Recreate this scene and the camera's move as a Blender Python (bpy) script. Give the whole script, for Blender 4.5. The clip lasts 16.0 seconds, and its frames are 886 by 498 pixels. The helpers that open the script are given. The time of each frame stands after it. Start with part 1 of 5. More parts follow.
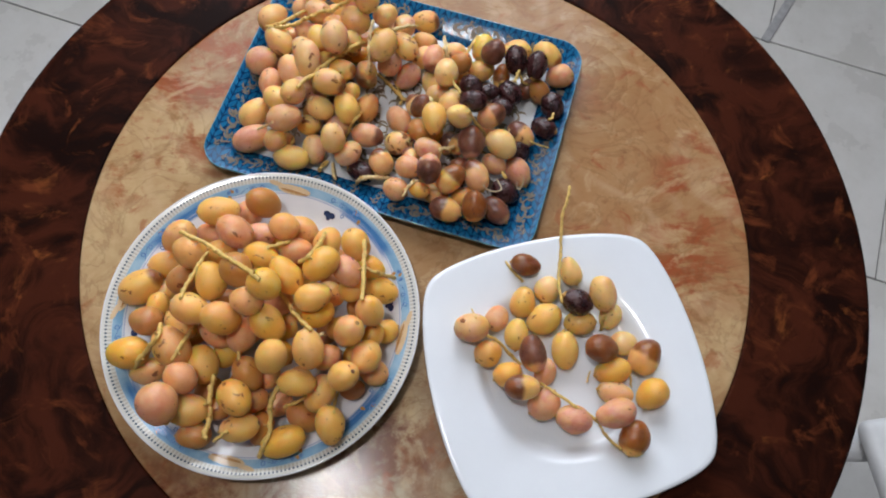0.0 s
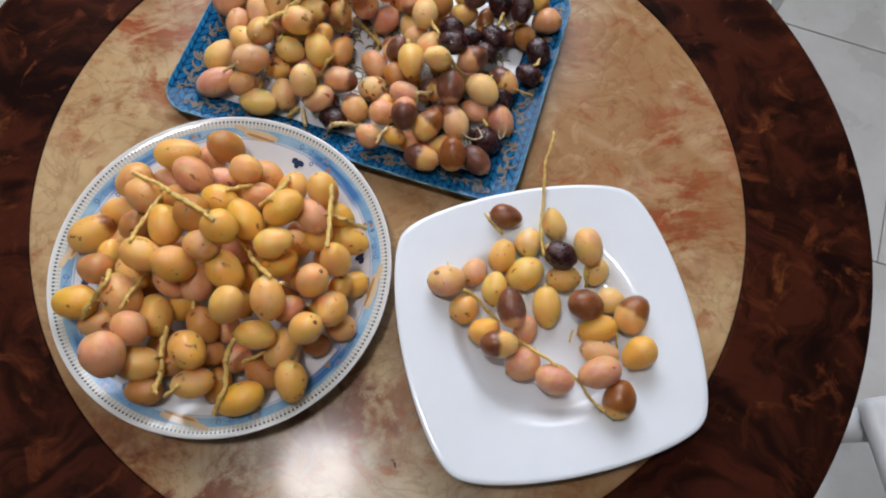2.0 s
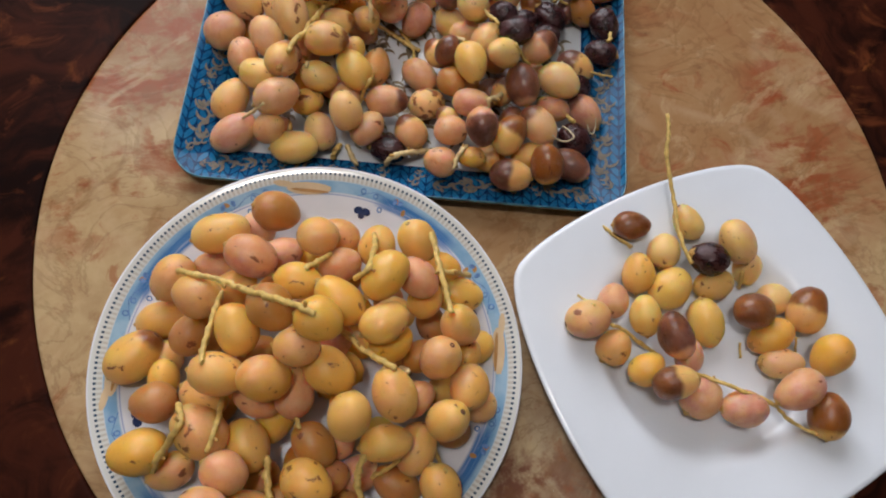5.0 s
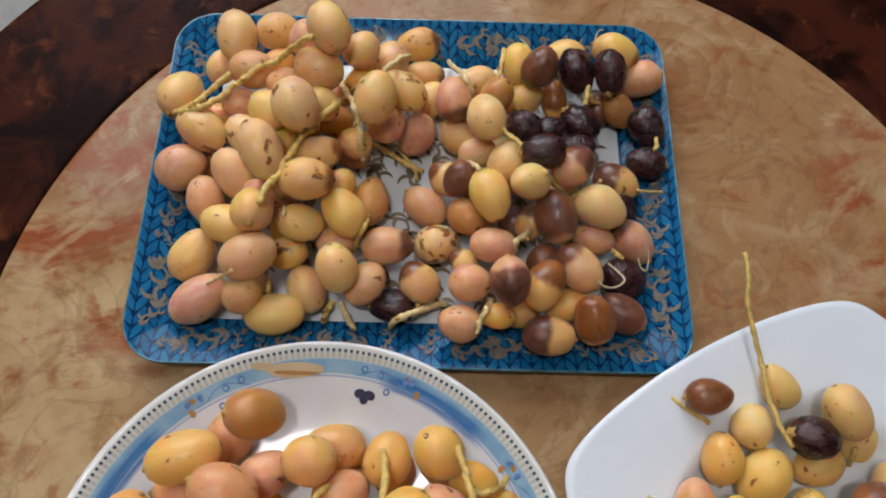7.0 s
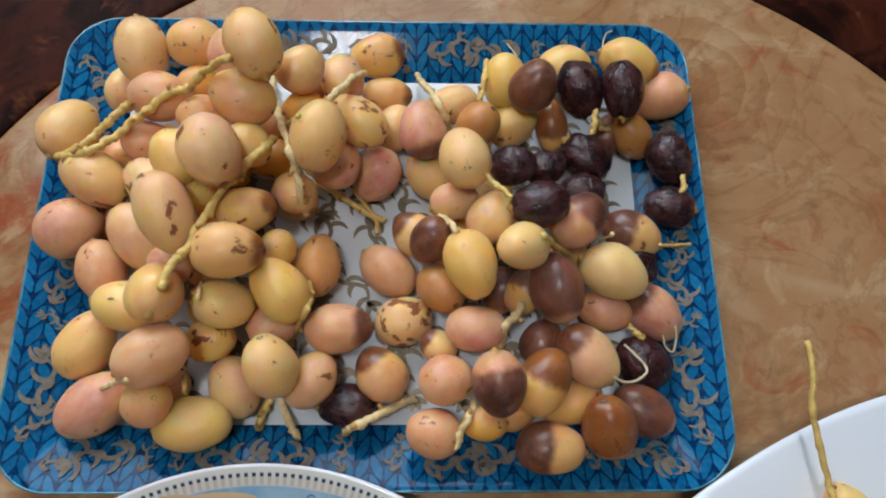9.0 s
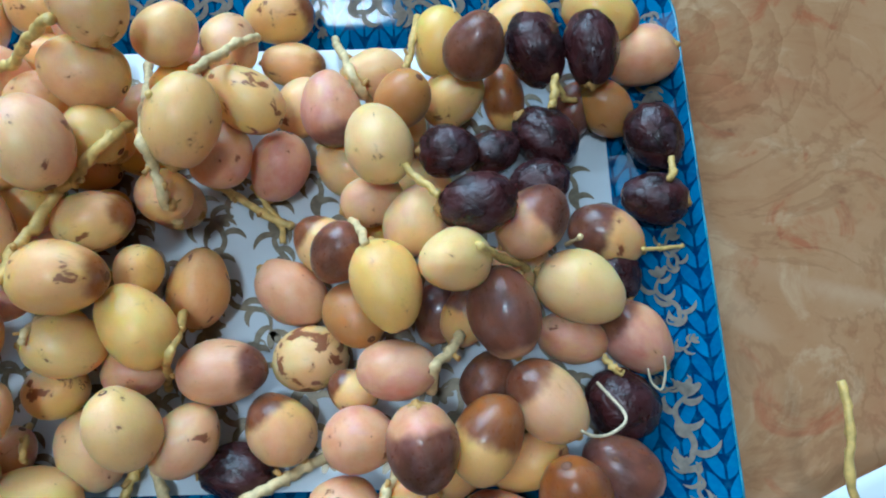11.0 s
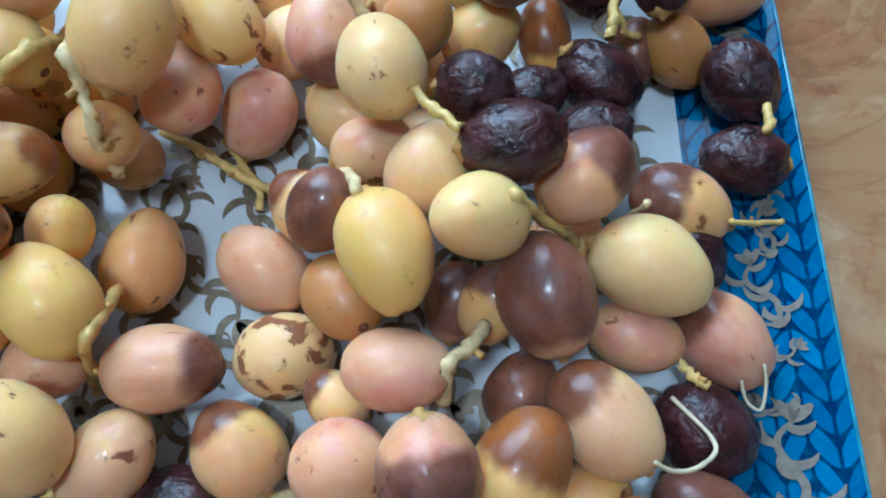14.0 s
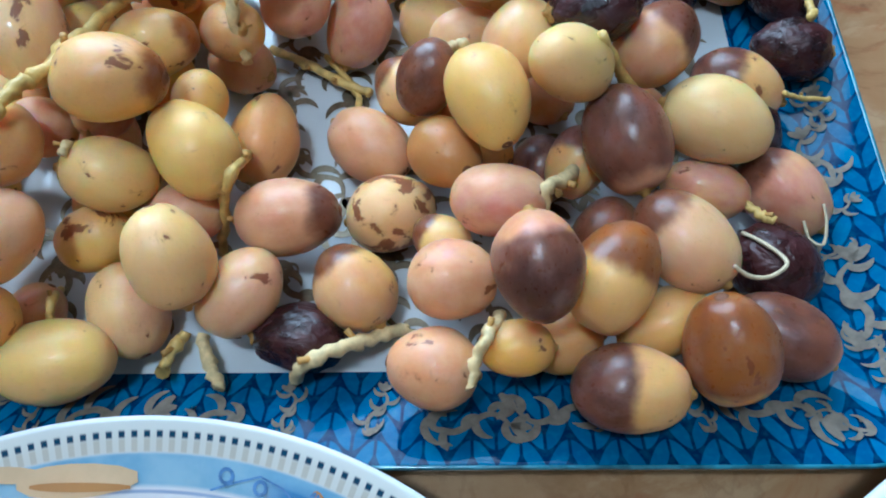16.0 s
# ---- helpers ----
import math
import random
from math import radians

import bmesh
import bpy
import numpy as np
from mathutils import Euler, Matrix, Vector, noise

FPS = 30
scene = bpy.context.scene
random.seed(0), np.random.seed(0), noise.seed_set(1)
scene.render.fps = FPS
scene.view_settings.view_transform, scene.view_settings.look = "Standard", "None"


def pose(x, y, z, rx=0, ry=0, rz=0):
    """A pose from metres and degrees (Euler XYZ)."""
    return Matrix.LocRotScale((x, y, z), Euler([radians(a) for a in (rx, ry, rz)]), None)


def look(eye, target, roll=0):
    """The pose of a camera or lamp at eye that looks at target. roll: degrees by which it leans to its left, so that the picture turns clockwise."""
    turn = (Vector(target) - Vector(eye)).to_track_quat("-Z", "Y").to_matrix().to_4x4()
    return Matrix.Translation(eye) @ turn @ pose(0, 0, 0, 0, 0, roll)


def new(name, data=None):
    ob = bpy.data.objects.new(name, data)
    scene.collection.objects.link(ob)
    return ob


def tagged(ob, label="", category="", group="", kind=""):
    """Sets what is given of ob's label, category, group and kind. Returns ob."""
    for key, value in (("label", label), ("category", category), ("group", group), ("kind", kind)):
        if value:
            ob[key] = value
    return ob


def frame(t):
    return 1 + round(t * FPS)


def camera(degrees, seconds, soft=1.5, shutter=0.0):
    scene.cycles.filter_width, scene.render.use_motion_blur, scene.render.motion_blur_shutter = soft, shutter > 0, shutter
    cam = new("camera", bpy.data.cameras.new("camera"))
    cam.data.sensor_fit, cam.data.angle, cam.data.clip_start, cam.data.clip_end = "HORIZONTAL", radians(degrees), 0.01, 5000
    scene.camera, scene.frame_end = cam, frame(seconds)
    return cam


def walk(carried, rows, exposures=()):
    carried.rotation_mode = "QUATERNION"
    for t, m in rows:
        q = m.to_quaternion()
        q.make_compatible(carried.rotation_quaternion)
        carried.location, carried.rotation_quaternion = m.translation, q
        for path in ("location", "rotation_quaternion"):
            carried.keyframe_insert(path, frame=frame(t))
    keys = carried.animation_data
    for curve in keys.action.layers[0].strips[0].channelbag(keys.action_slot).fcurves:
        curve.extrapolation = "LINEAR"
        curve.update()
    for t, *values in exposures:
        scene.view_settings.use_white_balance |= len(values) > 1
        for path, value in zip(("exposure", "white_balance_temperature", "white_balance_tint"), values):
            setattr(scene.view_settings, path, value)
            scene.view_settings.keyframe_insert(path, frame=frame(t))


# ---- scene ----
cam = camera(63.14, 16.0, soft=2.0)
# seconds, eye (m), turn (degrees)
ROWS = [
    (0, -0.0128, 0.0370, 1.3510, 20.87, -1.49, -0.33),
    (0.5, -0.0121, 0.0327, 1.3401, 20.82, -1.44, -0.39),
    (1, -0.0103, 0.0246, 1.3322, 20.57, -0.95, -0.37),
    (1.5, -0.0058, 0.0177, 1.3164, 20.34, -1.45, -0.29),
    (2, 0.0097, 0.0155, 1.2989, 20.61, -1.70, 0.27),
    (2.5, 0.0322, 0.0035, 1.2564, 22.19, -1.82, 2.80),
    (3, 0.0205, 0.0083, 1.2218, 22.29, -1.96, 5.35),
    (3.5, -0.0411, 0.0238, 1.2230, 22.05, -2.36, 1.56),
    (3.7, -0.0752, 0.0384, 1.2246, 22.07, -2.16, -1.87),
    (5.8, -0.1090, 0.1441, 1.1813, 19.89, -2.81, -13.62),
    (6, -0.1028, 0.1617, 1.1752, 20.18, -2.74, -13.84),
    (6.5, -0.0929, 0.2016, 1.1543, 21.67, -2.09, -15.29),
    (7, -0.0853, 0.2225, 1.1405, 21.69, -1.16, -15.97),
    (7.5, -0.0745, 0.2428, 1.1262, 20.47, -1.60, -16.60),
    (8, -0.0689, 0.2599, 1.1031, 19.49, -1.68, -16.68),
    (8.5, -0.0606, 0.2842, 1.0816, 18.66, -2.02, -16.93),
    (9, -0.0509, 0.3001, 1.0698, 18.93, -1.55, -17.31),
    (9.2, -0.0486, 0.3040, 1.0687, 18.99, -1.17, -17.19),
    (11.3, -0.0029, 0.3299, 0.9905, 17.35, 0.09, -18.65),
    (11.5, -0.0015, 0.3359, 0.9856, 17.32, 0.46, -18.60),
    (12, 0.0092, 0.3505, 0.9803, 16.14, 1.28, -17.60),
    (12.5, 0.0190, 0.3602, 0.9746, 15.91, 1.89, -18.31),
    (13, 0.0196, 0.3630, 0.9610, 14.39, 1.86, -17.30),
    (13.5, 0.0113, 0.3497, 0.9484, 15.30, 1.21, -16.81),
    (14, -0.0057, 0.3217, 0.9339, 21.00, 1.05, -16.72),
    (14.5, -0.0115, 0.3006, 0.9302, 23.42, 1.46, -18.23),
    (15, -0.0208, 0.2856, 0.9265, 24.46, 1.29, -18.56),
    (15.5, -0.0277, 0.2712, 0.9265, 27.40, 2.16, -16.56),
    (16, -0.0452, 0.2660, 0.9326, 26.82, 2.54, -16.79),
]
walk(cam, [(t, pose(x, y, z, rx, ry, rz)) for t, x, y, z, rx, ry, rz in ROWS], exposures=[(0.0, -0.23, 6250, 13), (3.7, -0.35, 6400, 15), (6.0, -0.53, 6550, 14), (7.5, -0.5, 6250, 11), (9.2, -0.38, 5900, 9), (11.3, -0.04, 4580, -5), (13.0, -0.02, 4520, -3), (14.5, 0.1, 4550, -3), (16.0, 0.1, 4700, -2)])

# ---- world and light ----
world = bpy.data.worlds.new("sky")
scene.world = world
world.use_nodes = True
wn = world.node_tree.nodes
sky = wn.new("ShaderNodeTexSky")
sky.sky_type, sky.sun_disc = "NISHITA", False
sky.sun_elevation, sky.sun_rotation = radians(40), radians(150)
world.node_tree.links.new(sky.outputs[0], wn["Background"].inputs[0])
wn["Background"].inputs[1].default_value = 0.12


def area_lamp(name, m, sx, sy, watts, colour):
    data = bpy.data.lights.new(name, "AREA")
    data.shape, data.size, data.size_y, data.energy, data.color = "RECTANGLE", sx, sy, watts, colour
    ob = new(name, data)
    ob.matrix_world = m
    return ob


# daylight through the window openings
area_lamp("window_daylight", look((-0.15, 1.84, 2.0), (-0.1, 0.35, 0.75)), 1.5, 1.2, 44, (0.93, 0.97, 1.0))
# the round lamp at the ceiling
bulb = bpy.data.lights.new("ceiling_lamp_light", "AREA")
bulb.shape, bulb.size, bulb.energy, bulb.color = "DISK", 0.24, 11.5, (1.0, 0.97, 0.93)
new("ceiling_lamp_light", bulb).matrix_world = look((-0.32, 0.17, 2.635), (-0.32, 0.17, 0))


# ---- materials ----
class Nodes:
    """A small helper that wires shader nodes."""

    def __init__(self, name, rough=0.5, metal=0.0, coat=0.0, spec=0.5):
        self.mat = bpy.data.materials.new(name)
        self.mat.use_nodes = True
        self.nt = self.mat.node_tree
        self.bsdf = self.nt.nodes["Principled BSDF"]
        self.set("Roughness", rough), self.set("Metallic", metal), self.set("Coat Weight", coat), self.set("Specular IOR Level", spec)
        self.set("Coat Roughness", 0.06)

    def set(self, socket, value):
        if hasattr(value, "is_output"):
            self.nt.links.new(value, self.bsdf.inputs[socket])
        else:
            self.bsdf.inputs[socket].default_value = value

    def plug(self, node, key, value):
        if hasattr(value, "is_output"):
            self.nt.links.new(value, node.inputs[key])
        elif value is not None:
            node.inputs[key].default_value = value

    def coords(self, kind="Object", scale=(1, 1, 1), turn=(0, 0, 0), shift=(0, 0, 0)):
        tc = self.nt.nodes.new("ShaderNodeTexCoord")
        mp = self.nt.nodes.new("ShaderNodeMapping")
        self.nt.links.new(tc.outputs[kind], mp.inputs[0])
        mp.inputs["Scale"].default_value, mp.inputs["Location"].default_value = scale, shift
        mp.inputs["Rotation"].default_value = [radians(a) for a in turn]
        return mp.outputs[0]

    def noise(self, vec, scale, detail=4.0, rough=0.55, warp=0.0, colour=False):
        n = self.nt.nodes.new("ShaderNodeTexNoise")
        self.plug(n, "Vector", vec), self.plug(n, "Scale", scale), self.plug(n, "Detail", detail)
        self.plug(n, "Roughness", rough), self.plug(n, "Distortion", warp)
        return n.outputs[1 if colour else 0]

    def voronoi(self, vec, scale, feature="F1", out="Distance"):
        n = self.nt.nodes.new("ShaderNodeTexVoronoi")
        n.feature = feature
        self.plug(n, "Vector", vec), self.plug(n, "Scale", scale)
        return n.outputs[out]

    def math(self, op, a, b=None, c=None, clamp=False):
        n = self.nt.nodes.new("ShaderNodeMath")
        n.operation, n.use_clamp = op, clamp
        for i, v in enumerate((a, b, c)):
            self.plug(n, i, v)
        return n.outputs[0]

    def step(self, v, lo, hi, to_lo=0.0, to_hi=1.0):
        n = self.nt.nodes.new("ShaderNodeMapRange")
        n.interpolation_type = "SMOOTHSTEP"
        for i, x in enumerate((v, lo, hi, to_lo, to_hi)):
            self.plug(n, i, x)
        return n.outputs[0]

    def mix(self, f, a, b, mode="MIX"):
        n = self.nt.nodes.new("ShaderNodeMix")
        n.data_type, n.blend_type = "RGBA", mode
        self.plug(n, 0, f)
        self.plug(n, 6, (*a, 1) if isinstance(a, tuple) else a)
        self.plug(n, 7, (*b, 1) if isinstance(b, tuple) else b)
        return n.outputs[2]

    def split(self, vec):
        n = self.nt.nodes.new("ShaderNodeSeparateXYZ")
        self.nt.links.new(vec, n.inputs[0])
        return n.outputs

    def join(self, x, y, z):
        n = self.nt.nodes.new("ShaderNodeCombineXYZ")
        for i, v in enumerate((x, y, z)):
            self.plug(n, i, v)
        return n.outputs[0]

    def bump(self, height, strength, distance=0.001):
        n = self.nt.nodes.new("ShaderNodeBump")
        n.inputs["Strength"].default_value, n.inputs["Distance"].default_value = strength, distance
        self.nt.links.new(height, n.inputs["Height"])
        self.nt.links.new(n.outputs[0], self.bsdf.inputs["Normal"])

    def info(self):
        return self.nt.nodes.new("ShaderNodeObjectInfo").outputs


def plain(name, colour, rough=0.5, scale=30.0, amount=0.12, metal=0.0, bump=0.0, coat=0.0):
    """A surface of one colour with soft mottling and fine relief."""
    m = Nodes(name, rough, metal, coat)
    v = m.coords()
    n = m.noise(v, scale, 5.0)
    dark = tuple(c * (1 - amount) for c in colour)
    light = tuple(min(1, c * (1 + amount)) for c in colour)
    m.set("Base Color", m.mix(m.step(n, 0.3, 0.7), dark, light))
    m.set("Roughness", m.step(m.noise(v, scale * 3), 0.3, 0.7, rough * 0.85, min(1, rough * 1.15)))
    if bump:
        m.bump(n, bump)
    return m.mat


def burl_material():
    m = Nodes("dark_burl_lacquer", 0.45, spec=0.025)
    v = m.coords()
    warp = m.noise(v, 7.0, 3.0, 0.5, 0.0, True)
    w = m.mix(0.12, v, warp)
    n1 = m.noise(w, 10.0, 8.0, 0.62, 1.8)
    n2 = m.noise(w, 30.0, 7.0, 0.62, 1.2)
    n3 = m.noise(m.coords(shift=(3.1, 1.7, 0)), 15.0, 6.0, 0.6, 2.4)
    base = m.mix(m.step(n1, 0.38, 0.6), (0.009, 0.0033, 0.0025), (0.046, 0.0115, 0.0058))
    base = m.mix(m.step(n3, 0.54, 0.72), base, (0.1, 0.026, 0.01))
    base = m.mix(m.math("MULTIPLY", m.step(n2, 0.55, 0.72), m.step(n3, 0.5, 0.66)), base, (0.17, 0.053, 0.014))
    base = m.mix(m.step(n2, 0.3, 0.42, 0.6, 0.0), base, (0.0062, 0.003, 0.0027))
    m.set("Base Color", base)
    m.set("Roughness", m.step(n2, 0.3, 0.7, 0.34, 0.46))
    m.bump(n2, 0.04)
    return m.mat


def onyx_material():
    m = Nodes("polished_onyx", 0.14, spec=0.14, coat=0.02)
    v = m.coords()
    p = m.split(v)
    warp = m.noise(v, 4.0, 3.0, 0.5, 0.0, True)
    w = m.mix(0.1, v, warp)
    cloud = m.noise(w, 7.0, 7.0, 0.6, 0.6)
    fine = m.noise(w, 34.0, 8.0, 0.66, 0.4)

    def spot(x, y, lo, hi):
        """1 near a place of the disc, 0 far from it, with a ragged border."""
        dx, dy = m.math("SUBTRACT", p[0], x), m.math("SUBTRACT", p[1], y)
        d = m.math("SQRT", m.math("ADD", m.math("MULTIPLY", dx, dx), m.math("MULTIPLY", dy, dy)))
        d = m.math("ADD", d, m.math("MULTIPLY", m.math("SUBTRACT", cloud, 0.5), 0.16))
        return m.step(d, lo, hi, 1.0, 0.0)
    base = m.mix(m.step(cloud, 0.32, 0.66), (0.374, 0.217, 0.1), (0.246, 0.121, 0.056))
    base = m.mix(m.step(fine, 0.42, 0.72, 0.0, 0.8), base, (0.391, 0.246, 0.128))
    base = m.mix(m.math("MULTIPLY", m.step(p[0], 0.02, 0.16), m.step(cloud, 0.35, 0.6, 0.2, 0.8)), base, (0.34, 0.183, 0.081))
    left = m.step(p[0], -0.08, -0.2)
    base = m.mix(m.math("MULTIPLY", left, m.step(cloud, 0.35, 0.65, 0.75, 0.25)), base, (0.399, 0.255, 0.123))
    base = m.mix(m.math("MULTIPLY", spot(-0.02, -0.235, 0.07, 0.17), m.step(fine, 0.3, 0.65, 0.5, 0.95)), base, (0.442, 0.374, 0.264))
    cream = m.math("MAXIMUM", m.math("MAXIMUM", spot(-0.28, -0.03, 0.03, 0.12), spot(-0.215, 0.105, 0.02, 0.07)), m.math("MAXIMUM", spot(0.265, -0.11, 0.02, 0.09), spot(-0.01, -0.168, 0.02, 0.06)))
    base = m.mix(m.math("MULTIPLY", cream, m.step(fine, 0.3, 0.65, 0.35, 0.85)), base, (0.5, 0.36, 0.19))
    # rust streaks, drawn out along one way
    s = m.math("ADD", m.math("MULTIPLY", m.noise(m.coords(scale=(5.0, 12.0, 1), turn=(0, 0, 20)), 2.6, 5.0, 0.6, 0.7), 0.72), m.math("MULTIPLY", m.noise(v, 75.0, 5.0, 0.6), 0.28))
    s2 = m.math("ADD", m.math("MULTIPLY", m.noise(v, 20.0, 5.0, 0.6, 0.5), 0.75), m.math("MULTIPLY", m.noise(v, 110.0, 4.0, 0.6), 0.25))
    zone = m.math("MAXIMUM", m.math("MAXIMUM", spot(-0.185, 0.205, 0.06, 0.14), spot(-0.24, 0.135, 0.05, 0.12)), m.math("MAXIMUM", m.math("MAXIMUM", spot(0.285, 0.05, 0.03, 0.075), spot(0.238, -0.02, 0.03, 0.08)), m.math("MULTIPLY", m.step(m.noise(m.coords(shift=(0.4, 5.2, 0)), 5.0, 2.0), 0.52, 0.66), 0.45)))
    base = m.mix(m.math("MULTIPLY", m.math("MULTIPLY", m.step(s, 0.45, 0.57), zone), 0.9), base, (0.26, 0.058, 0.02))
    blot = m.math("MAXIMUM", spot(-0.015, -0.192, 0.03, 0.075), spot(-0.17, -0.24, 0.03, 0.1))
    base = m.mix(m.math("MULTIPLY", m.math("MULTIPLY", m.step(s2, 0.44, 0.56), blot), 0.85), base, (0.136, 0.027, 0.015))
    # dark brown clouds and thin veins
    base = m.mix(m.math("MULTIPLY", m.step(s2, 0.56, 0.72), m.math("MULTIPLY", spot(0.19, 0.1, 0.03, 0.11), 0.8)), base, (0.111, 0.047, 0.021))
    swirl = m.noise(m.coords(shift=(1.3, 0.7, 0), scale=(1.0, 1.5, 1)), 11.0, 7.0, 0.64, 2.2)
    base = m.mix(m.step(swirl, 0.51, 0.66, 0.0, 0.5), base, (0.23, 0.102, 0.038))
    base = m.mix(m.step(swirl, 0.47, 0.36, 0.0, 0.45), base, (0.51, 0.357, 0.196))
    fleck = m.noise(m.coords(shift=(3.1, 2.2, 0)), 26.0, 6.0, 0.62, 1.4)
    base = m.mix(m.step(fleck, 0.56, 0.68, 0.0, 0.65), base, (0.281, 0.081, 0.03))
    vein = m.noise(w, 12.0, 7.0, 0.6, 2.6)
    line = m.step(m.math("ABSOLUTE", m.math("SUBTRACT", vein, 0.5)), 0.0, 0.035, 0.28, 0.0)
    base = m.mix(line, base, (0.145, 0.064, 0.025))
    drift = m.noise(m.coords(shift=(2.0, 1.0, 0)), 5.0, 4.0, 0.5, 1.2)
    pale = m.step(m.math("ABSOLUTE", m.math("SUBTRACT", drift, 0.5)), 0.0, 0.06, 0.26, 0.0)
    base = m.mix(m.math("MULTIPLY", pale, m.step(fine, 0.35, 0.6, 0.4, 1.0)), base, (0.544, 0.391, 0.238))
    # agate rings
    for x, y, k, f in ((0.17, 0.17, 22.0, 0.35), (-0.19, 0.095, 14.0, 0.22)):
        ring = m.nt.nodes.new("ShaderNodeTexWave")
        ring.wave_type, ring.rings_direction, ring.wave_profile = "RINGS", "Z", "SAW"
        m.plug(ring, "Vector", m.coords(shift=(-x, -y, 0))), m.plug(ring, "Scale", k), m.plug(ring, "Distortion", 3.0)
        m.plug(ring, "Detail", 4.0), m.plug(ring, "Detail Scale", 2.4)
        base = m.mix(m.math("MULTIPLY", m.math("MULTIPLY", ring.outputs[1], spot(x, y, 0.03, 0.09)), f), base, (0.17, 0.072, 0.025))
    m.set("Base Color", base)
    m.set("Roughness", m.step(fine, 0.3, 0.7, 0.11, 0.19))
    return m.mat


def date_material():
    """Fresh date skin. Object colour: red = blush, green = how far it is ripe, blue = scars; alpha = depth of yellow."""
    m = Nodes("date_skin", 0.36, spec=0.4, coat=0.12)
    m.set("Coat Roughness", 0.08)
    info = m.info()
    v = m.coords()
    p = m.split(v)
    rgb = m.nt.nodes.new("ShaderNodeSeparateColor")
    m.nt.links.new(info["Color"], rgb.inputs[0])
    blush, ripe, scars = rgb.outputs[0], rgb.outputs[1], rgb.outputs[2]
    seed = m.math("MULTIPLY", info["Random"], 40.0)
    off = m.nt.nodes.new("ShaderNodeVectorMath")
    off.operation = "ADD"
    m.plug(off, 0, v), m.plug(off, 1, m.join(seed, seed, seed))
    o = off.outputs[0]
    soft = m.noise(o, 1.1, 3.0)
    fine = m.noise(o, 7.0, 6.0, 0.65)
    tone = m.step(m.math("ADD", info["Random"], m.math("MULTIPLY", m.math("SUBTRACT", soft, 0.5), 0.9)), 0.1, 0.9)
    base = m.mix(tone, (0.82, 0.53, 0.125), (0.84, 0.59, 0.24))
    base = m.mix(m.step(m.noise(o, 1.5, 4.0, 0.6), 0.5, 0.72, 0.0, 0.35), base, (0.76, 0.54, 0.19))
    deep = m.mix(m.step(info["Alpha"], 0.15, 0.45), (0.496, 0.232, 0.052), (0.8, 0.38, 0.01))
    base = m.mix(m.math("SUBTRACT", 1.0, info["Alpha"]), base, deep)
    # pink blush on one flank and on the shoulders
    sway = m.math("MULTIPLY", m.math("SUBTRACT", m.noise(o, 1.3, 3.0, 0.55), 0.5), 1.5)
    flank = m.math("ADD", m.math("MULTIPLY", p[0], 0.45), sway)
    shoulder = m.math("MULTIPLY", m.step(m.math("SUBTRACT", m.math("MULTIPLY", p[2], -1.0), m.math("MULTIPLY", sway, 0.6)), 0.2, 0.95), 0.7)
    where = m.math("MAXIMUM", m.step(flank, -0.45, 0.5), shoulder)
    bl = m.math("MULTIPLY", blush, m.math("MAXIMUM", m.math("MULTIPLY", where, 0.95), m.math("MULTIPLY", m.math("MULTIPLY", blush, blush), 0.66)))
    pink = m.mix(m.step(m.noise(o, 2.1, 4.0, 0.6), 0.35, 0.7), (0.685, 0.335, 0.245), (0.61, 0.225, 0.155))
    base = m.mix(bl, base, pink)
    # waxy bloom, and freckles of a deeper tone
    bloom = m.step(m.noise(o, 2.3, 5.0, 0.6), 0.45, 0.75, 0.0, 0.1)
    bloom = m.math("ADD", bloom, m.step(blush, 0.3, 0.6, 0.0, 0.06))
    base = m.mix(bloom, base, (0.77, 0.56, 0.4))
    freckle = m.step(m.noise(o, 11.0, 3.0, 0.5), 0.62, 0.74, 0.0, 0.13)
    base = m.mix(freckle, base, (0.336, 0.152, 0.048))
    # ripening from the blossom end, with a clear edge
    edge = m.math("ADD", p[2], m.math("MULTIPLY", m.math("SUBTRACT", m.noise(o, 1.3, 4.0), 0.5), 0.42))
    lim = m.math("SUBTRACT", 1.25, m.math("MULTIPLY", ripe, 2.5))
    rp = m.step(m.math("SUBTRACT", edge, lim), -0.11, 0.17)
    rp = m.math("MULTIPLY", rp, m.step(ripe, 0.02, 0.06))
    mott = m.noise(o, 1.0, 3.0, 0.5)
    brown = m.mix(m.step(mott, 0.3, 0.75), (0.26, 0.1, 0.058), (0.088, 0.033, 0.023))
    amber = m.mix(m.step(mott, 0.3, 0.75), (0.34, 0.12, 0.022), (0.2, 0.06, 0.014))
    brown = m.mix(m.step(blush, 0.4, 0.8), amber, brown)
    brown = m.mix(m.math("MULTIPLY", m.step(m.noise(o, 1.8, 4.0, 0.6), 0.45, 0.75), 0.45), brown, (0.32, 0.188, 0.16))
    base = m.mix(rp, base, brown)
    # scars and specks
    patch = m.math("ADD", m.noise(o, 1.7, 4.0, 0.55, 0.4), m.math("MULTIPLY", scars, 0.085))
    sp = m.step(patch, 0.685, 0.712)
    halo = m.step(patch, 0.635, 0.71, 0.0, 0.4)
    # marks round the blossom end
    tipward = m.math("ADD", m.noise(o, 3.4, 3.0, 0.55, 0.5), m.math("MULTIPLY", m.step(m.math("ABSOLUTE", p[2]), 0.55, 0.9), 0.06))
    sp = m.math("MAXIMUM", sp, m.step(tipward, 0.765, 0.785))
    dots = m.step(m.voronoi(o, 1.3), 0.02, 0.055, 1.0, 0.0)
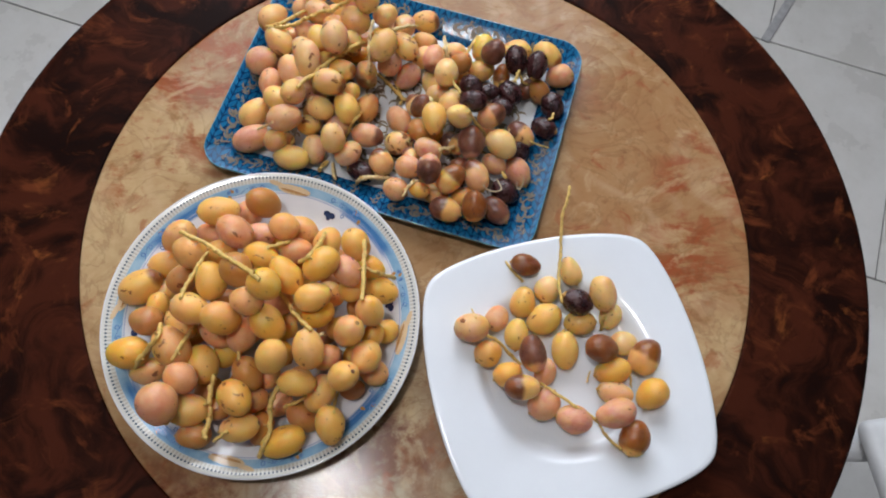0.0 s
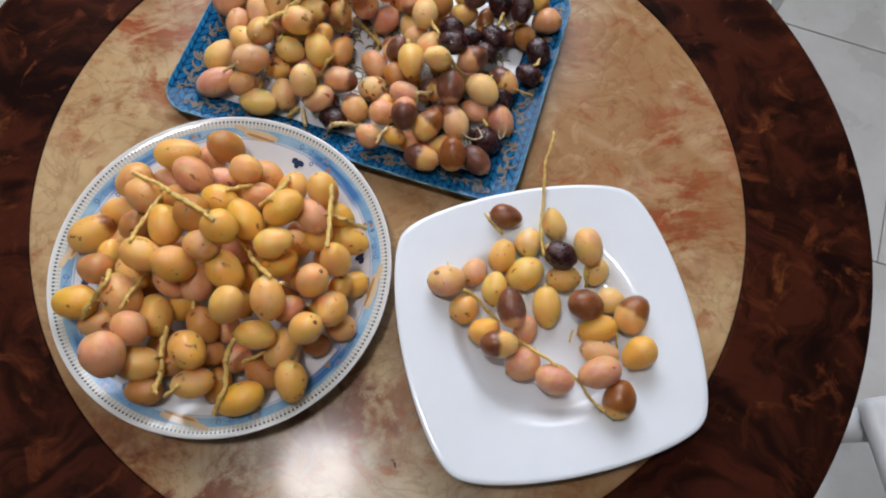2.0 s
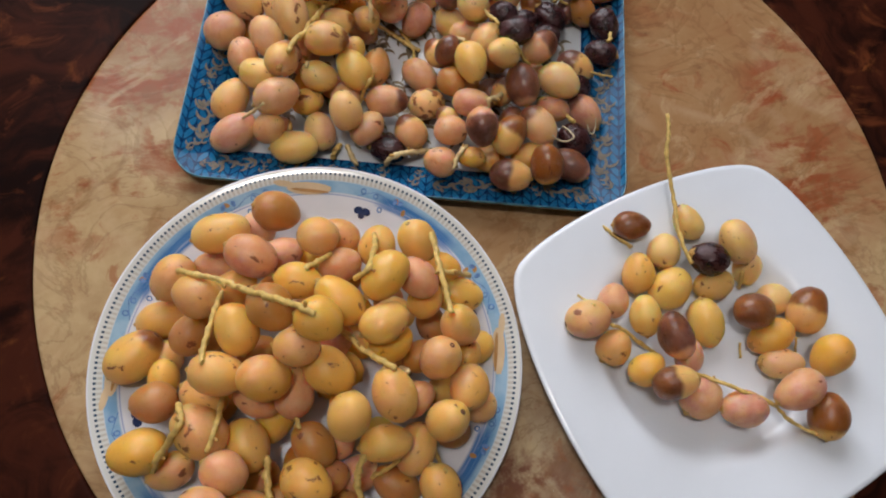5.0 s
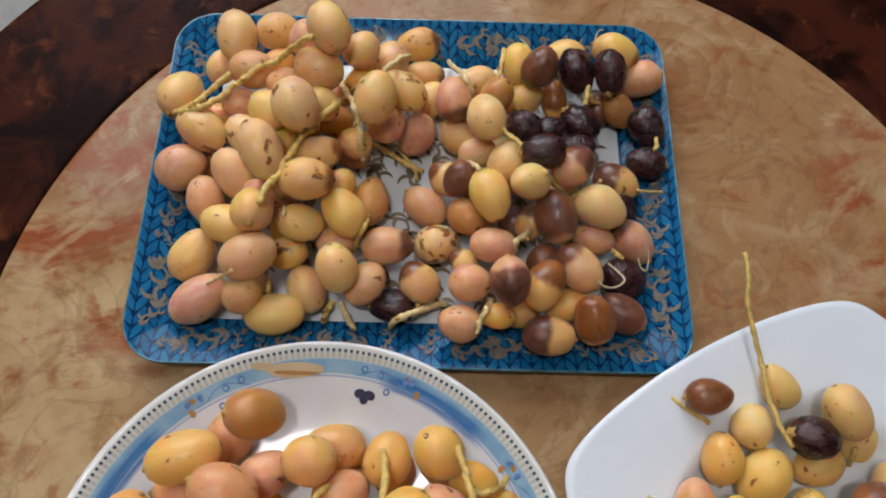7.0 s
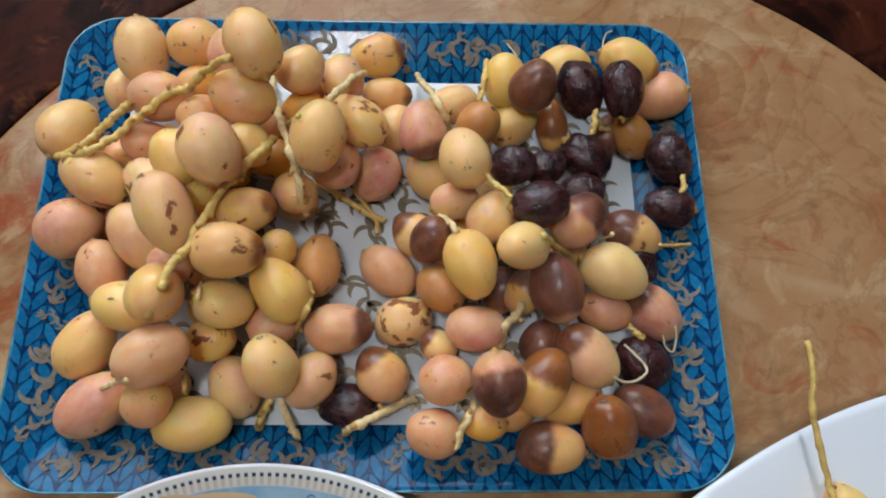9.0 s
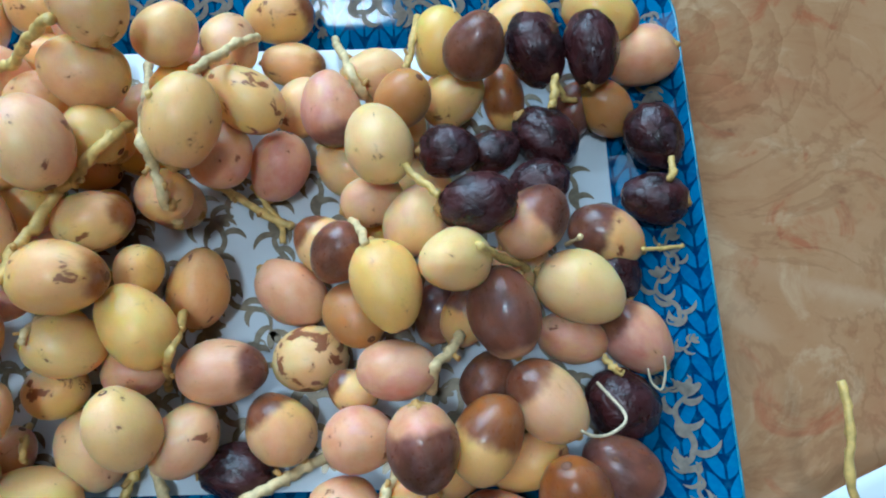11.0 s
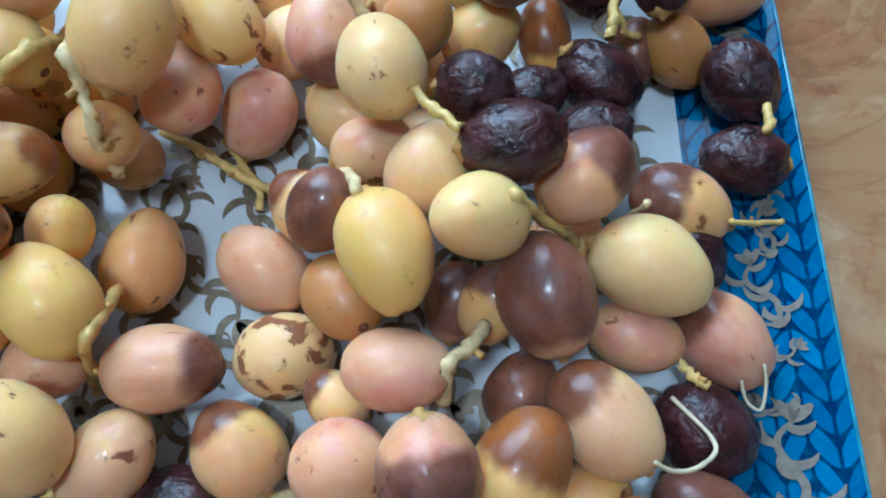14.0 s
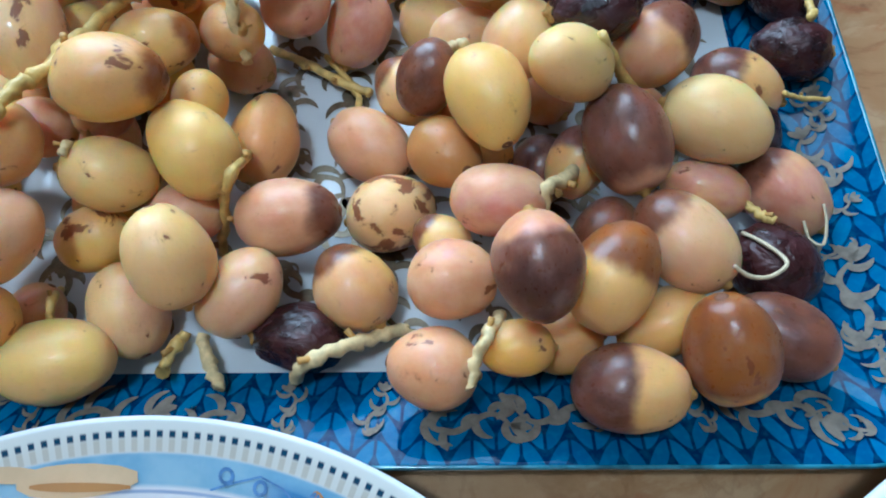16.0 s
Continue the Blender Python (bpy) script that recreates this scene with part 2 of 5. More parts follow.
    sp = m.math("MAXIMUM", sp, m.math("MULTIPLY", dots, m.step(fine, 0.4, 0.55, 0.0, 0.8)))
    base = m.mix(halo, base, (0.368, 0.16, 0.048))
    base = m.mix(m.math("MULTIPLY", sp, 0.85), base, (0.2, 0.055, 0.02))
    base = m.mix(m.step(fine, 0.52, 0.8, 0.0, 0.12), base, (0.32, 0.152, 0.056))
    m.set("Base Color", base)
    m.set("Roughness", m.math("SUBTRACT", m.step(fine, 0.3, 0.75, 0.36, 0.5), m.math("MULTIPLY", rp, 0.1)))
    m.set("Subsurface Weight", 0.85), m.set("Subsurface Radius", (1.0, 0.42, 0.12)), m.set("Subsurface Scale", 0.0075)
    m.bump(m.math("ADD", m.noise(o, 4.0, 5.0), m.math("MULTIPLY", sp, -0.15)), 0.16, 0.0015)
    return m.mat


def dark_date_material():
    m = Nodes("ripe_date_skin", 0.3, spec=0.5)
    info = m.info()
    seed = m.math("MULTIPLY", info["Random"], 40.0)
    off = m.nt.nodes.new("ShaderNodeVectorMath")
    off.operation = "ADD"
    m.plug(off, 0, m.coords()), m.plug(off, 1, m.join(seed, seed, seed))
    o = off.outputs[0]
    n = m.noise(o, 1.6, 5.0)
    base = m.mix(m.step(n, 0.3, 0.7), (0.012, 0.005, 0.006), (0.06, 0.014, 0.014))
    bloom = m.math("MULTIPLY", m.step(m.noise(o, 1.2, 4.0, 0.6), 0.48, 0.72), m.math("ADD", 0.15, m.math("MULTIPLY", info["Random"], 0.4)))
    base = m.mix(bloom, base, (0.13, 0.095, 0.115))
    m.set("Base Color", base)
    m.set("Roughness", m.step(n, 0.35, 0.7, 0.18, 0.4))
    m.bump(m.math("ADD", m.noise(o, 2.2, 3.0, 0.5, 1.2), m.math("MULTIPLY", m.noise(o, 7.0, 4.0), 0.4)), 0.6, 0.0018)
    return m.mat


def tile_material():
    m = Nodes("floor_tile_glaze", 0.28)
    info = m.info()
    v = m.coords("Object")
    n = m.noise(v, 6.0, 6.0, 0.6)
    f = m.noise(v, 60.0, 4.0)
    a = m.mix(m.step(n, 0.35, 0.68), (0.66, 0.65, 0.62), (0.76, 0.755, 0.735))
    a = m.mix(m.math("MULTIPLY", info["Random"], 0.25), a, (0.62, 0.61, 0.59))
    a = m.mix(m.step(f, 0.5, 0.8, 0.0, 0.2), a, (0.56, 0.55, 0.52))
    m.set("Base Color", a)
    m.set("Roughness", m.step(n, 0.3, 0.7, 0.22, 0.4))
    m.bump(f, 0.04)
    return m.mat

burl, onyx = burl_material(), onyx_material()
date_skin, ripe_skin = date_material(), dark_date_material()
tile_glaze = tile_material()
grout = plain("grout", (0.16, 0.15, 0.14), 0.9, 90.0, 0.3)
# unseen walls are kept dark and the ceiling pale, so light bounces from above
low_bounce_wall = plain("low_bounce_wall", (0.14, 0.13, 0.115), 0.85, 4.0, 0.04, bump=0.02)
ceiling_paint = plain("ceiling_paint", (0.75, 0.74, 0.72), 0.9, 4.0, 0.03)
white_plastic = plain("white_plastic", (0.72, 0.74, 0.76), 0.38, 40.0, 0.04, bump=0.03)
frame_paint = plain("window_frame_paint", (0.75, 0.75, 0.74), 0.4, 30.0, 0.04)
dark_wood = plain("dark_wood", (0.05, 0.018, 0.01), 0.35, 18.0, 0.4)
porcelain = plain("white_porcelain", (0.73, 0.77, 0.82), 0.16, 25.0, 0.012, coat=0.15)
stalk_skin = plain("date_stalk", (0.66, 0.45, 0.13), 0.45, 300.0, 0.2, bump=0.3)
stalk_pale = plain("dry_date_stalk", (0.72, 0.55, 0.27), 0.55, 300.0, 0.2, bump=0.3)
calyx_skin = plain("date_calyx", (0.5, 0.28, 0.07), 0.55, 300.0, 0.35, bump=0.3)
scar_skin = plain("tip_scar", (0.16, 0.06, 0.025), 0.6, 300.0, 0.3)
fibre_skin = plain("fibre", (0.6, 0.5, 0.32), 0.5, 200.0, 0.15)
water = Nodes("water_drop", 0.02)
water.set("Transmission Weight", 1.0), water.set("IOR", 1.33), water.set("Base Color", (1, 1, 1, 1))
glass = Nodes("window_glass", 0.02)
glass.set("Transmission Weight", 1.0), glass.set("IOR", 1.05)
lamp_glow = Nodes("lamp_diffuser", 0.4)
lamp_glow.set("Emission Color", (1.0, 0.96, 0.9, 1)), lamp_glow.set("Emission Strength", 20.0)


# ---- building helpers ----
def mesh_of(name, bm, material, smooth=True):
    me = bpy.data.meshes.new(name)
    bm.to_mesh(me)
    bm.free()
    if material:
        me.materials.append(material)
    me.polygons.foreach_set("use_smooth", [smooth] * len(me.polygons))
    return me


def part(name, bm, material, parent=None, label="", m=None, smooth=True):
    """Links a bmesh as one mesh object, under a thing where one is given."""
    ob = new(name, mesh_of(name, bm, material, smooth))
    if m is not None:
        ob.matrix_basis = m
    if parent:
        ob.parent = parent
    return tagged(ob, label)


def thing(name, x, y, z, rz, label, category, group=""):
    ob = new(name)
    ob.matrix_basis = pose(x, y, z, 0, 0, rz)
    ob.empty_display_size = 0.05
    return tagged(ob, label, category, group)


def box(sx, sy, sz, bevel=0.0, at=(0, 0, 0), bm=None, steps=2):
    own = bmesh.new()
    bmesh.ops.create_cube(own, size=1, matrix=Matrix.Translation(at) @ Matrix.Diagonal((sx, sy, sz, 1)))
    if bevel:
        bmesh.ops.bevel(own, geom=own.edges[:], offset=bevel, segments=steps, profile=0.5, affect="EDGES")
    if bm is None:
        return own
    me = bpy.data.meshes.new("tmp")
    own.to_mesh(me), own.free(), bm.from_mesh(me), bpy.data.meshes.remove(me)
    return bm


def loft(rings, closed=True, cap_start=False, cap_end=False):
    """A skin over rings of points that all have the same count."""
    bm = bmesh.new()
    rows = [[bm.verts.new(p) for p in ring] for ring in rings]
    n = len(rows[0])
    for a, b in zip(rows, rows[1:]):
        for i in range(n if closed else n - 1):
            j = (i + 1) % n
            bm.faces.new((a[i], a[j], b[j], b[i]))
    if cap_start:
        bm.faces.new(rows[0][::-1])
    if cap_end:
        bm.faces.new(rows[-1])
    return bm


def turned(profile, n=96):
    """A body turned round z from (radius, height) pairs; a radius of 0 closes it."""
    bm = bmesh.new()
    rows = []
    for r, z in profile:
        rows.append([bm.verts.new((0, 0, z))] if r == 0 else
                    [bm.verts.new((r * math.cos(2 * math.pi * i / n), r * math.sin(2 * math.pi * i / n), z)) for i in range(n)])
    for a, b in zip(rows, rows[1:]):
        for i in range(n):
            j = (i + 1) % n
            if len(a) == 1 and len(b) > 1:
                bm.faces.new((a[0], b[j], b[i]))
            elif len(b) == 1 and len(a) > 1:
                bm.faces.new((a[i], a[j], b[0]))
            elif len(a) > 1:
                bm.faces.new((a[i], a[j], b[j], b[i]))
    bmesh.ops.recalc_face_normals(bm, faces=bm.faces[:])
    return bm


def tube(path, radii, n=8, bm=None):
    """A tube along points with a radius at each; ends closed."""
    bm = bm or bmesh.new()
    pts = [Vector(p) for p in path]
    rows = []
    side = Vector((0.3, 0.2, 1)).normalized()
    for i, p in enumerate(pts):
        d = (pts[min(i + 1, len(pts) - 1)] - pts[max(i - 1, 0)]).normalized()
        u = d.cross(side)
        u = u.normalized() if u.length > 1e-4 else d.orthogonal().normalized()
        w = d.cross(u)
        rows.append([bm.verts.new(p + (u * math.cos(2 * math.pi * k / n) + w * math.sin(2 * math.pi * k / n)) * radii[i]) for k in range(n)])
    for a, b in zip(rows, rows[1:]):
        for i in range(n):
            j = (i + 1) % n
            bm.faces.new((a[i], a[j], b[j], b[i]))
    bm.faces.new(rows[0][::-1]), bm.faces.new(rows[-1])
    return bm


# ---- room ----
X0, X1, Y0, Y1, TOP = -2.6, 2.8, -2.6, 1.9, 2.72
FLOOR_TURN = -19.5
SEAM = (0.769, 1.065)
TABLE = (-0.0175, 0.2920)
T_TOP = 0.73


def wall(name, m, length, height, opening=None):
    """A wall 0.2 m thick along x, its inner face on y = 0, with one opening through it."""
    bm = bmesh.new()
    if opening:
        a, b, lo, hi = opening
        box(a, 0.2, height, at=(a / 2, 0.1, height / 2), bm=bm)
        box(length - b, 0.2, height, at=((b + length) / 2, 0.1, height / 2), bm=bm)
        box(b - a, 0.2, lo, at=((a + b) / 2, 0.1, lo / 2), bm=bm)
        box(b - a, 0.2, height - hi, at=((a + b) / 2, 0.1, (hi + height) / 2), bm=bm)
    else:
        box(length, 0.2, height, at=(length / 2, 0.1, height / 2), bm=bm)
    ob = part(name, bm, low_bounce_wall, None, "plain unseen wall of the room, kept dark to limit bounce", m, smooth=False)
    return tagged(ob, category="wall", kind="structure")


def window(name, m, w, h):
    ob = new(name)
    ob.matrix_basis = m
    tagged(ob, "bright window with white frame in the wall", "window", kind="structure")
    for sx, sz, x, z in ((w, 0.06, w / 2, 0.03), (w, 0.06, w / 2, h - 0.03), (0.06, h - 0.12, 0.03, h / 2), (0.06, h - 0.12, w - 0.03, h / 2), (0.05, h - 0.12, w / 2, h / 2)):
        part("window_frame", box(sx, 0.06, sz, 0.006, (x, 0.1, z)), frame_paint, ob)
    for x in (w / 4 + 0.01, 3 * w / 4 - 0.01):
        pane = part("pane", box(w / 2 - 0.09, 0.006, h - 0.12, 0, (x, 0.1, h / 2)), glass.mat, ob)
        pane.visible_shadow = False
    part("window_sill", box(w + 0.1, 0.16, 0.03, 0.006, (w / 2, -0.03, -0.015)), frame_paint, ob)


wall("wall_north", pose(X0, Y1, 0), X1 - X0, TOP, (1.65, 3.25, 1.35, 2.65))
wall("wall_south", pose(X1, Y0, 0, 0, 0, 180), X1 - X0, TOP)
wall("wall_east", pose(X1, Y1 + 0.2, 0, 0, 0, -90), Y1 - Y0 + 0.4, TOP)
wall("wall_west", pose(X0, Y0 - 0.2, 0, 0, 0, 90), Y1 - Y0 + 0.4, TOP)
window("window_1", pose(X0 + 1.65, Y1, 1.35), 1.6, 1.3)
tagged(part("ceiling", box(X1 - X0 + 0.4, Y1 - Y0 + 0.4, 0.2, 0, ((X0 + X1) / 2, (Y0 + Y1) / 2, TOP + 0.1)), ceiling_paint, None, "plain white ceiling", smooth=False), category="ceiling", kind="structure")
floor = tagged(part("floor", box(X1 - X0 + 0.4, Y1 - Y0 + 0.4, 0.2, 0, ((X0 + X1) / 2, (Y0 + Y1) / 2, -0.104)), grout, None, "pale glazed tile floor with dark grout seams", smooth=False), category="floor", kind="structure")

lamp = thing("ceiling_lamp", -0.32, 0.17, TOP, 0, "round white ceiling lamp, switched on", "ceiling lamp")
part("housing", turned([(0, 0), (0.15, 0), (0.15, -0.04), (0.14, -0.055), (0.13, -0.05), (0, -0.05)], 48), frame_paint, lamp)
part("diffuser", turned([(0.129, -0.052), (0.12, -0.07), (0, -0.08)], 48), lamp_glow.mat, lamp)

# thin pale grey strip laid across the floor tiles
strip = bmesh.new()
box(0.02, 0.34, 0.003, 0.001, (0, 0.17, 0.0025), strip)
tagged(part("floor_strip", strip, plain("strip_grey", (0.4, 0.4, 0.41), 0.7, 60.0, 0.15), None, "pale grey strip on the tiles", pose(0.7625, 1.062, 0, 0, 0, -34.5)), category="trim", kind="structure")

# ---- table ----
table = thing("round_table", TABLE[0], TABLE[1], 0, 0, "round table with dark burl border and polished onyx centre", "table")
RO, RI = 0.4184, 0.3075
part("border", turned([(RI + 0.0006, T_TOP - 0.03), (RI + 0.0006, T_TOP - 0.0008), (RI + 0.0014, T_TOP), (RI + 0.004, T_TOP), (RO - 0.009, T_TOP), (RO - 0.006, T_TOP), (RO - 0.002, T_TOP - 0.0012), (RO, T_TOP - 0.006),
                       (RO, T_TOP - 0.02), (RO - 0.006, T_TOP - 0.028), (RO - 0.02, T_TOP - 0.03), (RI + 0.0006, T_TOP - 0.03)], 192), burl, table, "dark red-brown burl wood border")
part("centre_disc", turned([(0, T_TOP - 0.03), (RI, T_TOP - 0.03), (RI, T_TOP - 0.0006), (RI - 0.0008, T_TOP), (RI - 0.003, T_TOP), (RI - 0.01, T_TOP), (0, T_TOP)], 192), onyx, table, "polished tan onyx disc with rust streaks")
part("pedestal", turned([(0, 0.05), (0.06, 0.05), (0.075, 0.12), (0.05, 0.25), (0.045, 0.5), (0.09, 0.64), (0.16, 0.699), (0, 0.699)], 48), dark_wood, table)
part("base_plate", turned([(0, 0), (0.26, 0), (0.262, 0.015), (0.24, 0.04), (0.08, 0.055), (0, 0.055)], 64), dark_wood, table)


# ---- tray ----
def rounded_rect(w, d, r, z, per=10):
    pts = []
    for cx, cy, a in ((w / 2 - r, d / 2 - r, 0), (-w / 2 + r, d / 2 - r, 90), (-w / 2 + r, -d / 2 + r, 180), (w / 2 - r, -d / 2 + r, 270)):
        for i in range(per + 1):
            t = radians(a + 90 * i / per)
            pts.append(Vector((cx + r * math.cos(t), cy + r * math.sin(t), z)))
    return pts


TRAY = (-0.0377, 0.4217, -17.08)
TRAY_W, TRAY_D = 0.3227, 0.2376
FLOOR_W, FLOOR_D = 0.2600, 0.1785
tray = thing("serving_tray", TRAY[0], TRAY[1], T_TOP, TRAY[2], "rectangular blue printed tray with silver scrollwork, full of dates", "tray")


def tray_print():
    """Blue knit-like chevrons in columns across the tray, printed under gloss."""
    m = Nodes("blue_chevron_print", 0.08, coat=0.0, spec=0.13)
    v = m.coords()
    p = m.split(v)
    u = m.math("MULTIPLY", p[0], 1 / 0.0125)
    fu = m.math("SUBTRACT", m.math("FRACT", u), 0.5)
    au = m.math("ABSOLUTE", fu)
    q = m.math("MULTIPLY", m.math("SUBTRACT", p[1], m.math("MULTIPLY", au, 0.0155)), 1 / 0.0083)
    fq = m.math("FRACT", q)
    d = m.math("ABSOLUTE", m.math("SUBTRACT", fq, 0.5))
    mid = m.math("SUBTRACT", au, 0.25)
    room = m.math("SUBTRACT", 0.43, m.math("MULTIPLY", m.math("MULTIPLY", mid, mid), 3.6))
    leaf = m.math("MULTIPLY", m.step(m.math("SUBTRACT", d, room), -0.03, 0.03, 1.0, 0.0), m.math("MULTIPLY", m.step(au, 0.02, 0.05), m.step(au, 0.45, 0.485, 1.0, 0.0)))
    cell = m.nt.nodes.new("ShaderNodeTexWhiteNoise")
    m.plug(cell, "Vector", m.join(m.math("FLOOR", m.math("MULTIPLY", u, 2.0)), m.math("FLOOR", q), 0.0))
    light = m.mix(cell.outputs[0], (0.004, 0.08, 0.2), (0.01, 0.135, 0.29))
    base = m.mix(leaf, (0.0015, 0.022, 0.08), light)
    base = m.mix(m.step(m.noise(v, 400.0, 3.0), 0.4, 0.7, 0.0, 0.12), base, (0.1, 0.3, 0.45))
    m.set("Base Color", base)
    return m.mat


blue_print = tray_print()
tray_white = plain("tray_white", (0.60, 0.63, 0.65), 0.16, 60.0, 0.03, coat=0.4)
silver_print = plain("silver_print", (0.18, 0.15, 0.115), 0.75, 350.0, 0.2)
damask_print = plain("damask_print", (0.2, 0.16, 0.105), 0.36, 350.0, 0.2, metal=0.6)
# the edge's teal is lightened and mottled to carry its thin highlights
tray_edge = plain("tray_edge", (0.05, 0.19, 0.26), 0.2, 120.0, 0.5, coat=0.4)
Z_RIM, Z_BASE = 0.0160, 0.0030


def past_rect(x, y, w, d, r):
    """Distance outside (minus: inside) of a rounded rectangle."""
    qx, qy = abs(x) - w / 2 + r, abs(y) - d / 2 + r
    return math.hypot(max(qx, 0), max(qy, 0)) + min(max(qx, qy), 0) - r


def tray_height(x, y):
    """Height of the tray's upper face over the table at a place of the tray."""
    inside, outside = max(0.0, past_rect(x, y, FLOOR_W, FLOOR_D, 0.004)), max(0.0, -past_rect(x, y, TRAY_W, TRAY_D, 0.026))
    mx = inside / max(1e-6, inside + outside)
    return Z_BASE + (Z_RIM - Z_BASE) * float(np.interp(mx, (0, 0.07, 0.2, 0.4, 0.6, 0.8, 0.93, 1.0), (0, 0.08, 0.25, 0.46, 0.66, 0.86, 0.985, 1.0)))


def between(a, b, k, z):
    return [Vector((p.x + (q.x - p.x) * k, p.y + (q.y - p.y) * k, z)) for p, q in zip(a, b)]


outer = rounded_rect(TRAY_W, TRAY_D, 0.026, 0)
inner = rounded_rect(FLOOR_W, FLOOR_D, 0.004, 0)
slope = [between(outer, inner, k, Z_BASE + (Z_RIM - Z_BASE) * h) for k, h in ((0.035, 1.0), (0.07, 0.985), (0.2, 0.86), (0.4, 0.66), (0.6, 0.46), (0.8, 0.25), (0.93, 0.08), (1.0, 0.0))]
part("rim", loft(slope), blue_print, tray, "blue chevron-printed sloping rim")
under = [between(outer, inner, k, z) for k, z in ((0.035, Z_RIM), (0.012, Z_RIM + 0.0006), (0.0, Z_RIM - 0.0004), (0.0, Z_RIM - 0.0025), (0.04, Z_RIM - 0.0035), (0.9, 0.001), (1.0, 0.0))]
part("edge", loft(under, cap_end=True), tray_edge, tray, "mottled teal edge, highlight tone in its colour")
part("base", loft([between(outer, inner, 1.0, Z_BASE - 0.001), between(outer, inner, 1.0, Z_BASE)], cap_end=True, cap_start=True), tray_white, tray, "white tray floor", smooth=False)

# ---- round plate ----
PLATE = (-0.1504, 0.2040)
PR = 0.1342
round_plate = thing("round_plate", PLATE[0], PLATE[1], T_TOP, 0, "round porcelain plate with blue printed rim, heaped with dates", "plate")


def plate_print():
    m = Nodes("blue_rim_porcelain", 0.15, coat=0.2)
    v = m.coords()
    p = m.split(v)
    r = m.math("SQRT", m.math("ADD", m.math("MULTIPLY", p[0], p[0]), m.math("MULTIPLY", p[1], p[1])))
    a = m.math("ARCTAN2", p[1], p[0])
    k = m.math("DIVIDE", r, PR)

    def band(lo, hi, soft=0.006):
        return m.math("MULTIPLY", m.step(k, lo - soft, lo + soft), m.step(k, hi - soft, hi + soft, 1.0, 0.0))
    wave = m.noise(v, 55.0, 4.0)
    big = m.noise(v, 9.0, 2.0)
    base = m.mix(m.step(wave, 0.3, 0.7), (0.66, 0.67, 0.70), (0.70, 0.70, 0.73))
    # wash of pale blue on the rim, deeper in four arcs
    wash = m.mix(m.step(wave, 0.35, 0.7), (0.145, 0.33, 0.52), (0.28, 0.46, 0.60))
    base = m.mix(m.math("MULTIPLY", band(0.88, 0.937), 0.92), base, wash)
    arcs = m.step(m.math("COSINE", m.math("ADD", m.math("MULTIPLY", a, 4.0), -3.0)), 0.35, 0.75)
    edge = m.math("ADD", 0.815, m.math("MULTIPLY", big, 0.05))
    deep = m.math("MULTIPLY", m.math("MULTIPLY", arcs, m.step(k, edge, 0.865)), m.step(k, 0.90, 0.93, 1.0, 0.0))
    streak = m.step(m.noise(m.join(m.math("MULTIPLY", k, 90.0), m.math("MULTIPLY", a, 3.0), 0.0), 1.0, 3.0), 0.25, 0.6, 0.55, 1.0)
    base = m.mix(m.math("MULTIPLY", deep, streak), base, (0.04, 0.16, 0.40))
    # thin lines
    base = m.mix(m.math("MULTIPLY", band(0.868, 0.874, 0.002), 0.7), base, (0.16, 0.26, 0.5))
    # outer beaded border: short dark ticks over grey-beige bars on cream
    base = m.mix(band(0.937, 0.992, 0.003), base, (0.6, 0.6, 0.56))
    comb = m.step(m.math("COSINE", m.math("MULTIPLY", a, 252.0)), -0.2, 0.3)
    base = m.mix(m.math("MULTIPLY", comb, m.math("MULTIPLY", band(0.938, 0.96, 0.003), 0.8)), base, (0.46, 0.43, 0.36))
    base = m.mix(m.math("MULTIPLY", comb, band(0.962, 0.974, 0.003)), base, (0.012, 0.045, 0.09))
    m.set("Base Color", base)
    return m.mat


rim_print = plate_print()
part("plate_body", turned([(0, 0.0075), (0.06, 0.0075), (0.088, 0.008), (0.099, 0.0105), (0.108, 0.0148), (0.1185, 0.0195), (0.1287, 0.0238), (0.1327, 0.0254), (PR, 0.0255), (PR + 0.0002, 0.0246),
                           (0.1317, 0.0228), (0.112, 0.0135), (0.1, 0.0055), (0.085, 0.003), (0.082, 0), (0.076, 0), (0.074, 0.003), (0, 0.0032)], 160), rim_print, round_plate)

# ---- square plate ----
SQUARE = (0.1067, 0.1595)
SQ_TURN = 12.0
square_plate = thing("square_plate", SQUARE[0], SQUARE[1], T_TOP, SQ_TURN, "white porcelain plate with bowed square rim, holding dates", "plate")


def plate_outline(t, half, bow):
    """Radius of a square with bowed sides and softly pointed corners."""
    c, s = abs(math.cos(t)), abs(math.sin(t))
    total = 0.0
    for u, v in ((c, s), (s, c)):
        if u > 0.3:
            total += (half * (1 + bow * (1 - min((v / u) ** 2, 1.6))) / u) ** -48
    return total ** (-1 / 48)


def square_ring(k, z, n=192):
    """Ring between the round well (k = 0) and the bowed square edge (k = 1)."""
    pts = []
    for i in range(n):
        t = 2 * math.pi * i / n
        r = WELL * (1 - k) + plate_outline(t, SQ_HALF, SQ_BOW) * k
        pts.append(Vector((r * math.cos(t), r * math.sin(t), z)))
    return pts


